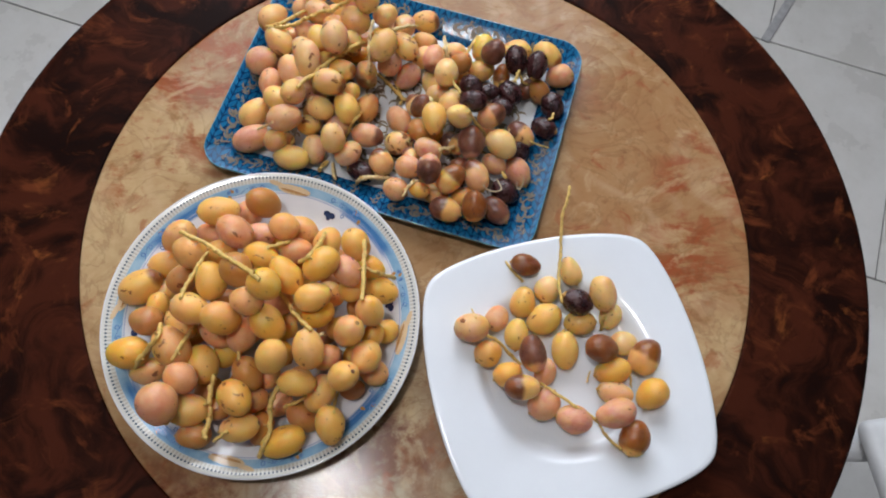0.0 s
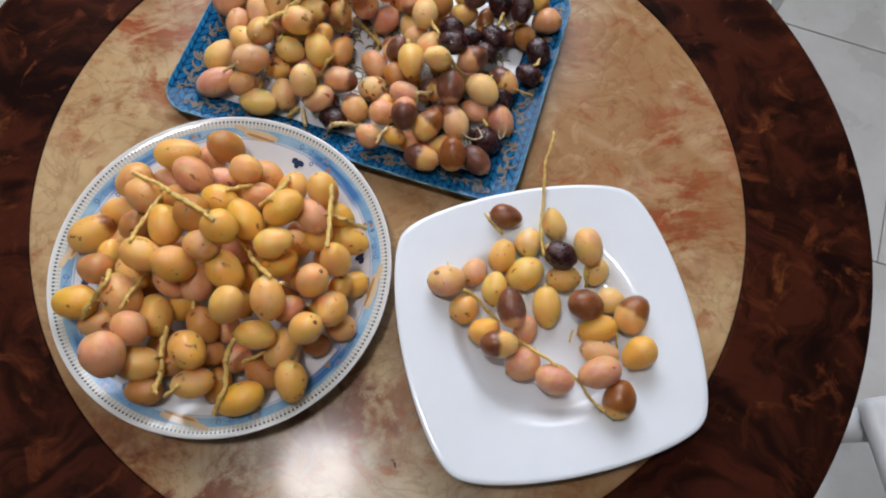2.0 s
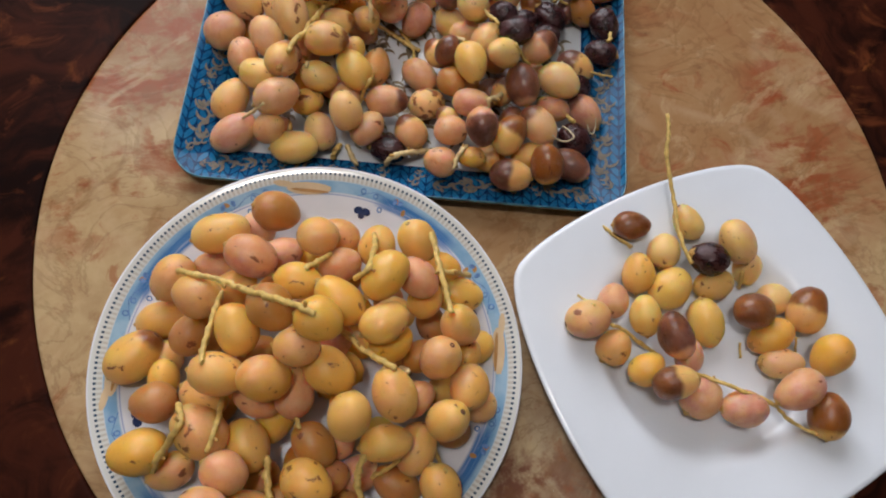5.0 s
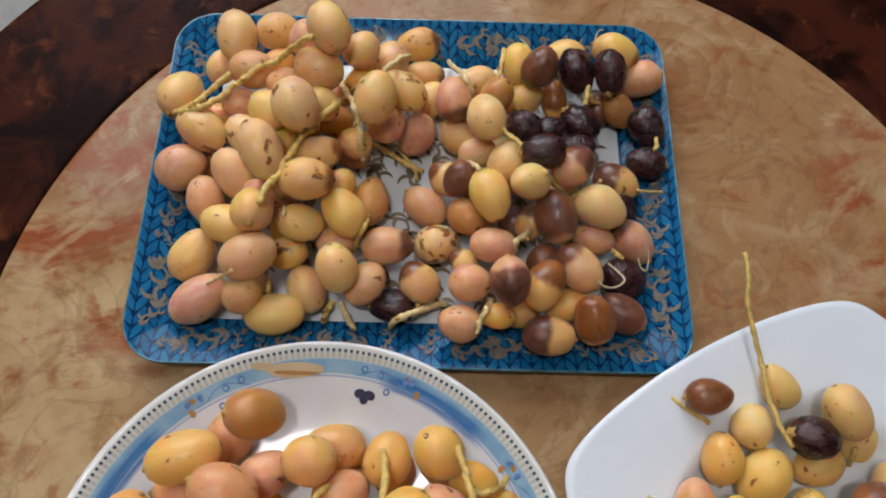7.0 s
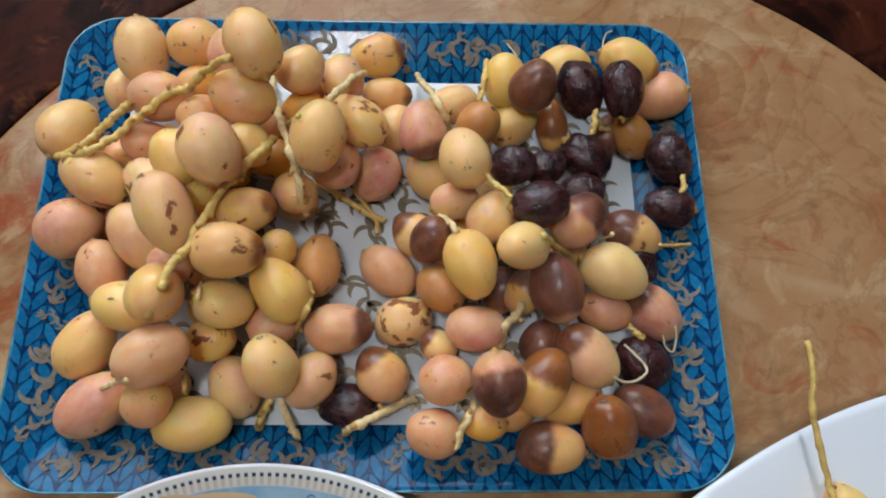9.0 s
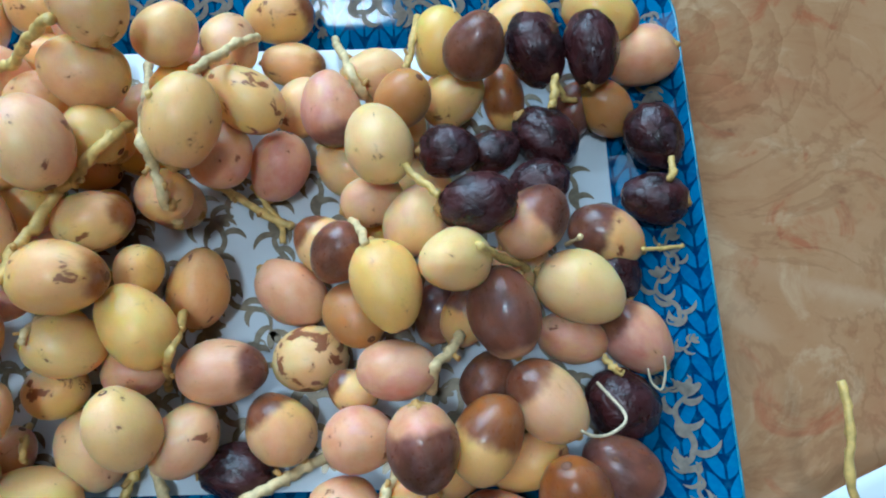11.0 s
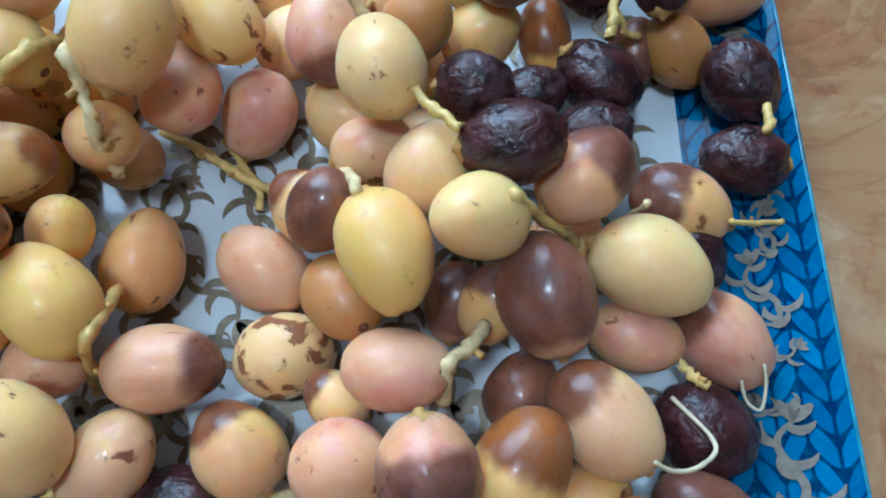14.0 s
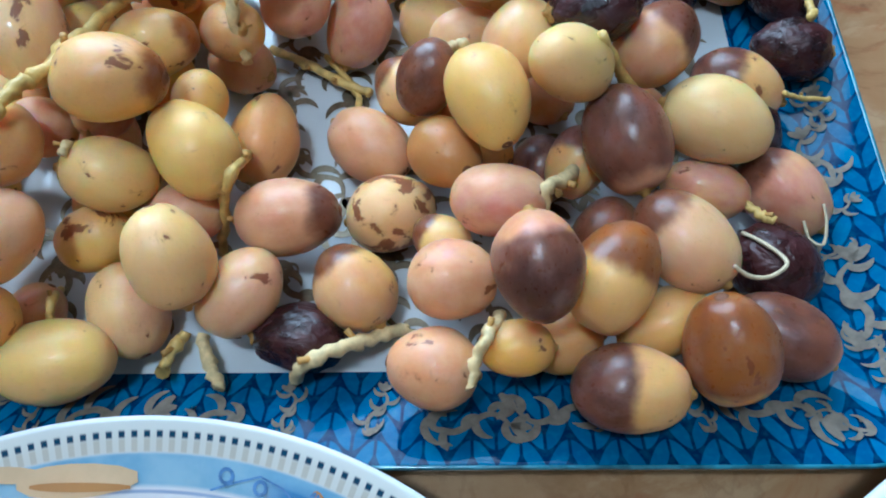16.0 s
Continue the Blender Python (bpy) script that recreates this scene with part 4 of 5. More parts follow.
square_dates += [
    (-30.8, 88.1, 22.4, 349, -4, 19.5, 27.4, 'Q'),
    (8.8, 82.9, 21.6, 115, 20, 18.7, 26.7, 'Y'),
    (-11.6, 67.6, 15.8, 61, 20, 22.0, 24.8, 'Y'),
    (11.2, 53.5, 26.2, 335, -9, 23.2, 28.4, 'D'),
    (33.5, 60.3, 27.4, 104, 21, 23.4, 32.1, 'b'),
    (42.4, 45.4, 9.9, 61, 20, 19.7, 24.2, 'Y'),
    (-34.1, 56.6, 14.2, 72, 21, 21.8, 28.8, 'O'),
    (-15.6, 42.2, 12.7, 31, 12, 25.9, 32.9, 'Y'),
    (15.5, 39.4, 10.6, 183, -2, 21.9, 29.0, 'S'),
    (0.7, 15.1, 12.1, 274, -22, 23.1, 34.2, 'Y'),
    (-41.1, 25.7, 22.7, 83, 22, 21.0, 27.8, 'G'),
    (-57.2, 41.3, 16.7, 61, 20, 20.6, 24.2, 'B'),
]
square_dates += [
    (-79.2, 31.6, 24.4, 183, -2, 25.0, 31.0, 'E'),
    (-65.0, 11.5, 14.1, 31, 12, 22.7, 24.6, 'O'),
    (-29.1, 8.2, 30.5, 102, 22, 22.1, 32.7, 'U'),
    (-49.6, -6.5, 17.8, 22, 9, 20.8, 25.8, 'O'),
    (-39.2, -19.8, 30.3, 178, 0, 21.7, 30.6, 'H'),
    (-16.8, -3.4, 9.5, 72, 21, 18.8, 24.8, 'B'),
    (-20.0, -30.6, 12.9, 31, 12, 26.4, 29.1, 'B'),
    (3.4, -43.4, 16.1, 349, -4, 23.9, 31.4, 'B'),
    (29.7, 13.9, 22.4, 177, 33, 24.5, 30.6, 'Q'),
    (51.3, 20.8, 10.6, 3, 2, 21.9, 24.7, 'b'),
    (40.4, -2.7, 11.3, 12, 6, 23.2, 32.6, 'O'),
    (67.9, 7.7, 17.7, 61, 20, 25.9, 32.9, 'T'),
]
square_dates += [
    (41.0, -20.6, 10.0, 349, -4, 20.6, 31.6, 'b'),
    (35.0, -40.2, 29.2, 17, 7, 23.6, 34.2, 'B'),
    (68.0, -23.8, 22.2, 40, 36, 24.1, 30.1, 'O'),
    (49.7, -59.4, 23.9, 72, 21, 24.6, 30.4, 'R'),
]

# blush, ripeness, scars, depth of yellow
RIPENESS = {"K": (0.45, 0.34, 0.15, 0.95), "L": (0.3, 0.22, 0.5, 1.0), "Y": (0.06, 0.0, 0.15, 1.0), "b": (0.5, 0.0, 0.25, 0.95), "B": (1.0, 0.0, 0.15, 0.9), "O": (0.3, 0.0, 0.3, 0.45), "G": (0.0, 0.0, 0.1, 1.0), "S": (0.25, 0.06, 0.72, 1.0), "Z": (0.55, 0.0, 0.7, 1.0),
            "H": (0.6, 0.5, 0.1, 0.8), "T": (0.3, 0.5, 0.1, 0.6), "U": (1.0, 0.7, 0.1, 0.8), "W": (1.0, 0.3, 0.2, 0.8), "V": (1.0, 0.82, 0.1, 0.8), "R": (0.2, 0.72, 0.2, 0.5), "Q": (0.55, 1.0, 0.1, 0.5), "A": (0.0, 0.0, 0.1, 0.0), "X": (0.15, 0.0, 1.9, 1.0), "E": (0.8, 0.0, 0.3, 1.0)}
WORDS = {"K": "pale yellow date turning brown at one end", "L": "yellow date with a brown tip", "Y": "yellow fresh date", "b": "yellow date with a pink blush", "B": "pink-blushed fresh date", "O": "amber fresh date", "G": "greenish yellow fresh date", "S": "yellow date with brown scars", "Z": "pinkish date with brown scar patches",
         "H": "half-ripe date, brown at one end", "T": "half-ripe amber and brown date", "U": "mostly brown date with a pink end", "W": "pink date turning brown at its end", "V": "purple-brown ripening date",
         "R": "soft brown ripening date", "A": "amber-brown translucent date", "X": "pale yellow date with large dark scars", "Q": "red-brown ripe date", "D": "dark ripe date with wrinkled glossy skin", "P": "dark purple ripe date", "E": "half yellow, half pink fresh date"}


def date_mesh(seed, ripe):
    """A date along z, blossom end up, within a unit box; ripe ones are creased."""
    rng = random.Random(seed)
    bm = bmesh.new()
    bmesh.ops.create_uvsphere(bm, u_segments=28, v_segments=18, radius=1)
    fat, bend, shift = rng.uniform(-0.16, 0.16), rng.uniform(-0.08, 0.08), Vector((seed * 3.7, 1.3, seed * 1.9))
    for v in bm.verts:
        z = v.co.z
        r = (1 + fat * z * (1 - z * z)) * (1 - 0.03 * z * z)
        v.co.x, v.co.y = v.co.x * r + bend * (1 - z * z), v.co.y * r
        if z < -0.9:
            v.co.z = -0.9 - (abs(z) - 0.9) * 0.5
        if z > 0.96:
            v.co.z = 0.96 + (z - 0.96) * 0.6
        v.co *= 1 + 0.06 * noise.noise(v.co * 1.0 + shift) + 0.018 * noise.noise(v.co * 2.6 + shift)
        if ripe:
            v.co *= 1 + 0.08 * noise.noise(Vector((v.co.x * 2.4, v.co.y * 2.4, v.co.z * 1.3)) + shift) + 0.045 * noise.noise(v.co * 4.6 + shift) - 0.02
    return mesh_of("ripe_date" if ripe else "date", bm, ripe_skin if ripe else date_skin)


def calyx_mesh(seed):
    """The small star-shaped cap with a short stub at the stem end, as one skin."""
    rng = random.Random(seed)
    n = 12
    rings = []
    for s, z in ((1.0, -0.86), (0.98, -0.895), (0.62, -0.95), (0.3, -0.985), (0.24, -1.03), (0.17, -1.05)):
        ring = []
        for k in range(n):
            a = 2 * math.pi * k / n
            star = (1.0 if k % 2 == 0 else 0.62) if s > 0.7 else 1.0
            r = 0.38 * s * star * rng.uniform(0.8, 1.2)
            ring.append((r * math.cos(a), r * math.sin(a), z))
        rings.append(ring)
    return mesh_of("calyx", loft(rings, cap_end=True), calyx_skin)


fresh_meshes = [date_mesh(k, False) for k in range(14)]
ripe_meshes = [date_mesh(k + 20, True) for k in range(4)]
calyx_meshes = [calyx_mesh(k) for k in range(4)]
tip_mesh = mesh_of("tip_scar", turned([(0.17, 0.94), (0.14, 0.975), (0.08, 0.986), (0.04, 0.974), (0, 0.97)], 10), scar_skin)


def lay_dates(rows, cx, cy, z0, where, blush=0.0, gold=0.0, size=1.0):
    for i, (x, y, z, yaw, pitch, thick, length, kind) in enumerate(rows):
        dark = kind in "DP"
        meshes = ripe_meshes if dark else fresh_meshes
        ob = new("ripe_date" if dark else "date", meshes[(i * 5 + int(yaw)) % len(meshes)])
        tilt = pose(0, 0, 0, 0, 0, yaw) @ pose(0, 0, 0, 0, 90 - pitch, 0) @ pose(0, 0, 0, 0, 0, (i * 67) % 360)
        ob.matrix_basis = Matrix.Translation((cx + x / 1000, cy + y / 1000, z0 + z / 1000)) @ tilt @ Matrix.Diagonal((size * thick / 1940, size * thick / 1940, size * length / 1920, 1))
        r, g, b, d = RIPENESS.get(kind, (0.5, 0, 0, 1))
        ob.color = (max(0, min(1, r + blush)), g, b, d - gold)
        tagged(ob, WORDS[kind] + " " + where, "date", "dates " + where)
        if i % 6 < 5:
            new("calyx", calyx_meshes[i % 4]).parent = ob
        if i % 3 < 2:
            new("tip_scar", tip_mesh).parent = ob


lay_dates(tray_dates, TRAY[0], TRAY[1], 0.733, "on the blue tray", blush=0.15, size=0.965)
lay_dates(round_dates, PLATE[0], PLATE[1], 0.7375, "heaped on the round plate", gold=0.46, blush=0.0, size=0.955)
lay_dates(square_dates, SQUARE[0], SQUARE[1], 0.738, "on the white square plate", size=0.955)

# ---- stalks ----
TRAY_AT, ROUND_AT, SQUARE_AT = (TRAY[0], TRAY[1], 0.733), (PLATE[0], PLATE[1], 0.7375), (SQUARE[0], SQUARE[1], 0.738)
STALK_KIND = {"g": (stalk_skin, "golden yellow date stalk with knots"), "p": (stalk_pale, "pale dry date stalk with a frayed end"), "f": (fibre_skin, "thin pale plant fibre")}
stalk_count = [0]


def stalk(at, kind, radius, pts):
    """A kinked strand with knots through points in mm from the dish's middle."""
    stalk_count[0] += 1
    rng = random.Random(stalk_count[0])
    ctrl = [Vector((at[0] + x / 1000, at[1] + y / 1000, at[2] + z / 1000)) for x, y, z in pts]
    path, radii = [], []
    steps = 6
    for i in range(len(ctrl) - 1):
        p0, p1, p2, p3 = ctrl[max(i - 1, 0)], ctrl[i], ctrl[i + 1], ctrl[min(i + 2, len(ctrl) - 1)]
        for s in range(steps):
            t = s / steps
            q = 0.5 * (2 * p1 + (p2 - p0) * t + (2 * p0 - 5 * p1 + 4 * p2 - p3) * t * t + (3 * p1 - p0 - 3 * p2 + p3) * t ** 3)
            wob = 0.0 if kind == "f" else radius * 0.00035
            path.append(q + Vector((rng.uniform(-wob, wob), rng.uniform(-wob, wob), rng.uniform(-wob, wob))))
            knot = 0.3 if (s == 0 and i > 0 and kind != "f") else rng.uniform(-0.12, 0.12)
            radii.append(radius / 1000 * (1 + knot))
    path.append(ctrl[-1]), radii.append(radius / 1000 * 1.15)
    mat, words = STALK_KIND[kind]
    ob = part("plant_fibre" if kind == "f" else "date_stalk", tube(path, radii, 8), mat)
    tagged(ob, words + " among the dates", "fibre" if kind == "f" else "stalk", "stalks among the dates")
    if kind != "f":
        # small side stubs where dates have come off
        for i in range(steps, len(path) - 1, steps):
            if rng.random() < 0.5:
                continue
            d = Vector((rng.uniform(-1, 1), rng.uniform(-1, 1), rng.uniform(0.1, 0.8))).normalized()
            a = path[i]
            part("stub", tube([a, a + d * radius * 0.0016, a + d * radius * 0.0026], [radius * 0.0007, radius * 0.0005, radius * 0.0006], 6), calyx_skin, ob)


stalk(SQUARE_AT, 'g', 1.3, [(7, 151, 50), (4, 137, 48), (0, 126, 44), (-1, 112, 39), (-2, 93, 33), (-4, 73, 29), (-2, 52, 28)])
stalk(SQUARE_AT, 'g', 1.2, [(-48, 94, 15), (-42, 86, 16), (-33, 75, 15)])
stalk(SQUARE_AT, 'g', 1.3, [(-66, 24, 27), (-56, 21, 16), (-46, 12, 9), (-36, 4, 3)])
stalk(SQUARE_AT, 'g', 1.2, [(-22, -13, 14), (-12, -23, 23), (4, -34, 24), (20, -43, 18), (28, -56, 18), (38, -68, 24)])
stalk(SQUARE_AT, 'g', 0.8, [(53, -8, 17), (57, -15, 3)])
stalk(SQUARE_AT, 'g', 1.4, [(35, 42, 18), (35, 35, 4)])
stalk(SQUARE_AT, 'g', 0.8, [(23, -1, 3), (19, -11, 3)])
stalk(SQUARE_AT, 'g', 0.7, [(-76, 36, 37), (-78, 50, 15)])
stalk(TRAY_AT, 'g', 1.7, [(-130, 68, 35), (-117, 65, 43), (-111, 70, 41), (-103, 75, 42), (-96, 78, 43), (-91, 80, 45)])
stalk(TRAY_AT, 'g', 1.8, [(-129, 66, 38), (-114, 61, 44), (-105, 66, 41), (-98, 69, 41), (-91, 72, 43), (-84, 73, 46), (-72, 76, 50), (-64, 74, 53), (-57, 73, 60), (-48, 71, 69), (-40, 67, 77)])
stalk(TRAY_AT, 'g', 1.9, [(-89, -17, 60), (-84, -8, 59), (-79, -4, 57), (-72, 6, 56), (-66, 14, 52), (-58, 24, 51), (-53, 26, 50), (-46, 31, 52), (-37, 35, 54), (-33, 44, 45)])
stalk(TRAY_AT, 'p', 1.7, [(-28, 102, 4), (-29, 86, 15), (-29, 68, 27), (-28, 50, 42), (-27, 30, 57), (-27, 23, 51), (-28, 15, 45), (-29, 10, 29)])
stalk(TRAY_AT, 'g', 1.2, [(-19, 39, 66), (-26, 55, 34), (-32, 71, 3)])
stalk(TRAY_AT, 'g', 1.6, [(-22, 37, 4), (-12, 27, 4), (-3, 16, 4), (6, 7, 4)])
stalk(TRAY_AT, 'g', 1.2, [(-5, 29, 3), (-1, 19, 3), (2, 10, 3), (1, 2, 3)])
stalk(TRAY_AT, 'p', 1.6, [(-5, 45, 63), (2, 55, 53), (9, 65, 43), (16, 73, 32)])
stalk(TRAY_AT, 'p', 1.7, [(45, 81, 5), (45, 64, 19), (45, 47, 34), (47, 40, 31), (50, 39, 17)])
stalk(TRAY_AT, 'p', 1.4, [(29, -9, 33), (31, -17, 43), (31, -25, 52)])
stalk(TRAY_AT, 'g', 1.3, [(51, -4, 54), (54, -11, 54), (58, -18, 55)])
stalk(TRAY_AT, 'p', 1.8, [(52, -58, 27), (47, -63, 33), (40, -67, 38), (37, -72, 25)])
stalk(TRAY_AT, 'p', 1.2, [(-79, -9, 32), (-79, -16, 43), (-80, -20, 44)])
stalk(TRAY_AT, 'g', 1.5, [(-36, -19, 23), (-36, -27, 31), (-39, -36, 38), (-46, -37, 21), (-52, -39, 4)])
stalk(TRAY_AT, 'g', 1.9, [(-67, -62, 4), (-70, -65, 5), (-74, -72, 6)])
stalk(TRAY_AT, 'p', 1.8, [(-62, -64, 4), (-61, -73, 6), (-59, -82, 8)])
stalk(TRAY_AT, 'p', 2.0, [(-39, -86, 7), (-30, -85, 17), (-19, -83, 13), (-11, -81, 8), (-4, -80, 4)])
stalk(TRAY_AT, 'p', 1.5, [(20, -90, 21), (14, -98, 32), (9, -103, 28), (6, -108, 25)])
stalk(TRAY_AT, 'f', 0.6, [(78, -100, 33), (82, -103, 30), (88, -104, 28), (94, -102, 27), (95, -98, 25), (93, -92, 23), (92, -87, 19)])
stalk(TRAY_AT, 'f', 0.45, [(111, -88, 17), (111, -93, 15), (113, -96, 16), (116, -91, 18), (117, -86, 20)])
stalk(TRAY_AT, 'g', 0.8, [(125, -48, 21), (133, -49, 16), (143, -50, 13)])
stalk(TRAY_AT, 'p', 1.1, [(-130, -40, 26), (-120, -42, 36), (-112, -45, 47)])
stalk(TRAY_AT, 'g', 1.4, [(78, 68, 25), (72, 55, 30), (68, 48, 29), (65, 44, 30)])
stalk(TRAY_AT, 'f', 0.4, [(95, 82, 12), (93, 70, 23), (90, 59, 34)])
stalk(TRAY_AT, 'f', 0.45, [(133, 51, 32), (137, 59, 26), (143, 67, 22), (150, 72, 15)])
stalk(TRAY_AT, 'g', 1.5, [(115, 20, 36), (113, 14, 34), (111, 10, 32)])
stalk(TRAY_AT, 'g', 1.1, [(116, 20, 32), (120, 16, 24), (125, 16, 19)])
stalk(TRAY_AT, 'g', 1.4, [(64, -39, 57), (73, -40, 39), (83, -41, 21), (90, -41, 3)])
stalk(TRAY_AT, 'g', 1.3, [(97, -79, 19), (99, -84, 20), (101, -87, 21)])
stalk(TRAY_AT, 'g', 1.3, [(148, -19, 24), (146, -25, 25), (143, -28, 27)])
stalk(TRAY_AT, 'g', 1.2, [(-101, -36, 5), (-99, -45, 15), (-101, -50, 13)])
stalk(TRAY_AT, 'p', 1.0, [(103, -35, 9), (105, -37, 23)])
stalk(ROUND_AT, 'g', 1.8, [(-61, 57, 63), (-49, 50, 68), (-34, 42, 71), (-23, 33, 76), (-11, 25, 83), (1, 16, 90), (10, 8, 99), (15, 4, 100)])
stalk(ROUND_AT, 'g', 1.6, [(-38, 40, 61), (-42, 31, 63), (-47, 18, 65), (-51, 5, 68), (-51, -2, 71)])
stalk(ROUND_AT, 'g', 1.9, [(-71, -18, 52), (-69, -30, 60), (-79, -37, 50), (-88, -42, 39), (-96, -48, 28)])
stalk(ROUND_AT, 'g', 1.6, [(-48, -13, 36), (-50, -23, 45), (-51, -33, 54), (-54, -40, 56), (-58, -47, 53)])
stalk(ROUND_AT, 'g', 1.8, [(19, 10, 54), (28, 0, 56), (35, -10, 60), (44, -20, 65), (51, -27, 71)])
stalk(ROUND_AT, 'g', 1.3, [(15, 11, 3), (23, 14, 3)])
stalk(ROUND_AT, 'g', 1.8, [(89, 52, 60), (89, 38, 60), (89, 26, 62), (89, 10, 63), (89, -2, 66)])
stalk(ROUND_AT, 'g', 1.6, [(88, 32, 46), (98, 29, 45), (107, 31, 29), (112, 34, 15)])
stalk(ROUND_AT, 'g', 1.6, [(12, 41, 70), (19, 46, 63), (27, 52, 56)])
stalk(ROUND_AT, 'g', 1.7, [(55, 60, 55), (53, 45, 68), (47, 29, 81), (39, 29, 70)])
stalk(ROUND_AT, 'g', 2.1, [(-30, -55, 33), (-32, -65, 32), (-32, -77, 31), (-31, -89, 30), (-33, -99, 30), (-33, -104, 31)])
stalk(ROUND_AT, 'g', 1.3, [(-34, -79, 39), (-32, -77, 32)])
stalk(ROUND_AT, 'g', 1.9, [(24, -67, 49), (20, -74, 44), (18, -81, 41), (18, -95, 35), (15, -106, 32), (8, -117, 20)])
stalk(ROUND_AT, 'g', 1.4, [(25, -78, 21), (35, -76, 27), (44, -72, 35)])
stalk(ROUND_AT, 'p', 1.4, [(58, -30, 65), (56, -21, 35), (55, -15, 3)])
stalk(ROUND_AT, 'g', 1.2, [(66, -64, 4), (66, -75, 23), (68, -85, 41)])
stalk(ROUND_AT, 'g', 1.4, [(-9, -39, 47), (-8, -45, 48)])
stalk(ROUND_AT, 'g', 1.5, [(-25, -106, 33), (-13, -100, 42)])


# ---- printed decoration of the tray and the round plate ----
def ribbon(bm, line, widths, height, lift):
    """A flat tapered stroke along a line of (x, y), laid on a surface."""
    rows = []
    n = len(line)
    for i, (x, y) in enumerate(line):
        ax, ay = line[max(i - 1, 0)]
        bx, by = line[min(i + 1, n - 1)]
        l = math.hypot(bx - ax, by - ay) or 1.0
        nx, ny = -(by - ay) / l, (bx - ax) / l
        w = widths(i / (n - 1)) / 2
        rows.append([bm.verts.new((x + nx * w * k, y + ny * w * k, height(x + nx * w * k, y + ny * w * k) + lift)) for k in (1, 0, -1)])
    for a, b in zip(rows, rows[1:]):
        for k in (0, 1):
            bm.faces.new((a[k], b[k], b[k + 1], a[k + 1]))


def acanthus(cx, cy, turn, size, flip, height, seed, lift):
    """A scroll with a curled head, leaves along its stem and a small spray at its foot."""
    rng = random.Random(seed)
    pieces = [bmesh.new()]

    def put(u, v):
        a = radians(turn)
        v *= flip
        x, y = cx + (u * math.cos(a) - v * math.sin(a)) * size, cy + (u * math.sin(a) + v * math.cos(a)) * size
        while past_rect(x, y, TRAY_W, TRAY_D, 0.026) > -0.005:
            x, y = x * 0.985, y * 0.985
        return x, y
    stem = []
    for i in range(30):
        t = i / 29
        if t < 0.55:
            s = t / 0.55
            stem.append((-0.5 + s * 0.75, 0.13 * math.sin(s * 1.7 * math.pi)))
        else:
            s = (t - 0.55) / 0.45
            r = 0.17 * (1 - 0.8 * s)
            a = -math.pi * 0.62 + s * 1.5 * math.pi
            stem.append((0.3 + r * math.cos(a), 0.045 + r * math.sin(a)))
    ribbon(pieces[0], [put(*p) for p in stem], lambda t: size * (0.02 + 0.06 * math.sin(math.pi * min(1, 0.1 + t)) + (0.07 if t > 0.95 else 0)), height, lift)
    for k in range(7):
        t = 0.06 + 0.115 * k
        x0, y0 = stem[int(t * 29)]
        side = 1 if k % 2 else -1
        a = radians(side * rng.uniform(40, 75) + 10)
        l = rng.uniform(0.22, 0.38)
        line = []
        for i in range(9):
            s = i / 8
            b = a + side * 1.3 * s
            line.append(put(x0 + l * s * math.cos(b), y0 + l * s * math.sin(b)))
        pieces.append(bmesh.new())
        ribbon(pieces[-1], line, lambda t: size * (0.01 + 0.085 * math.sin(math.pi * min(1, 0.12 + t * 0.88)) ** 0.8), height, lift + 0.00003 * (k + 1))
    for b in (-0.6, 0.0, 0.6):
        line = [put(-0.5 - 0.22 * s * math.cos(b), 0.26 * s * math.sin(b)) for s in (0, 0.35, 0.7, 1.0)]
        pieces.append(bmesh.new())
        ribbon(pieces[-1], line, lambda t: size * (0.03 + 0.08 * math.sin(math.pi * min(1, 0.1 + 0.85 * t))), height, lift + 0.0002)
    return pieces


def print_scroll(name, pieces, ink, label):
    stem = part(name, pieces[0], ink, tray, label)
    for bm in pieces[1:]:
        part("leaf", bm, ink, stem)


def damask_height(x, y):
    return tray_height(x, y)


# each corner: palmettes, scrolls and small sprigs, mirrored over the tray (x, y, turn, size)
SHORT_SIDE = ((0.148, 0.091, 60, 0.015), (0.145, 0.073, 100, 0.026), (0.145, 0.057, 20, 0.012), (0.145, 0.043, 160, 0.012), (0.145, 0.026, 80, 0.02), (0.148, 0.008, 95, 0.015))
LONG_SIDE = ((0.134, 0.106, 20, 0.014), (0.116, 0.102, 200, 0.026), (0.097, 0.104, 70, 0.012), (0.083, 0.104, 110, 0.012), (0.062, 0.104, 10, 0.026), (0.036, 0.106, 185, 0.024), (0.012, 0.103, 100, 0.014))
seed = 0
for sx in (-1, 1):
    for sy in (-1, 1):
        for x, y, turn, size in SHORT_SIDE + LONG_SIDE:
            seed += 1
            flip = sx * sy * (1 if seed % 3 else -1)
            a = math.atan2(sy * math.sin(radians(turn)), sx * math.cos(radians(turn)))
            print_scroll("scroll", acanthus(sx * x, sy * y, math.degrees(a), size, flip, damask_height, seed, 0.0006), silver_print, "silver-beige printed scroll")
for i in range(-4, 5):
    for j in range(-3, 4):
        seed += 1
        x, y = i * 0.0255 + (0.0128 if j % 2 else 0), j * 0.0215
        if abs(x) < FLOOR_W / 2 - 0.013 and abs(y) < FLOOR_D / 2 - 0.009:
            print_scroll("floor_scroll", acanthus(x, y, 90 + (i * 47 + j * 31) % 60, 0.028, 1 if (i + j) % 2 else -1, damask_height, seed, 0.0002), damask_print, "grey-brown printed damask")

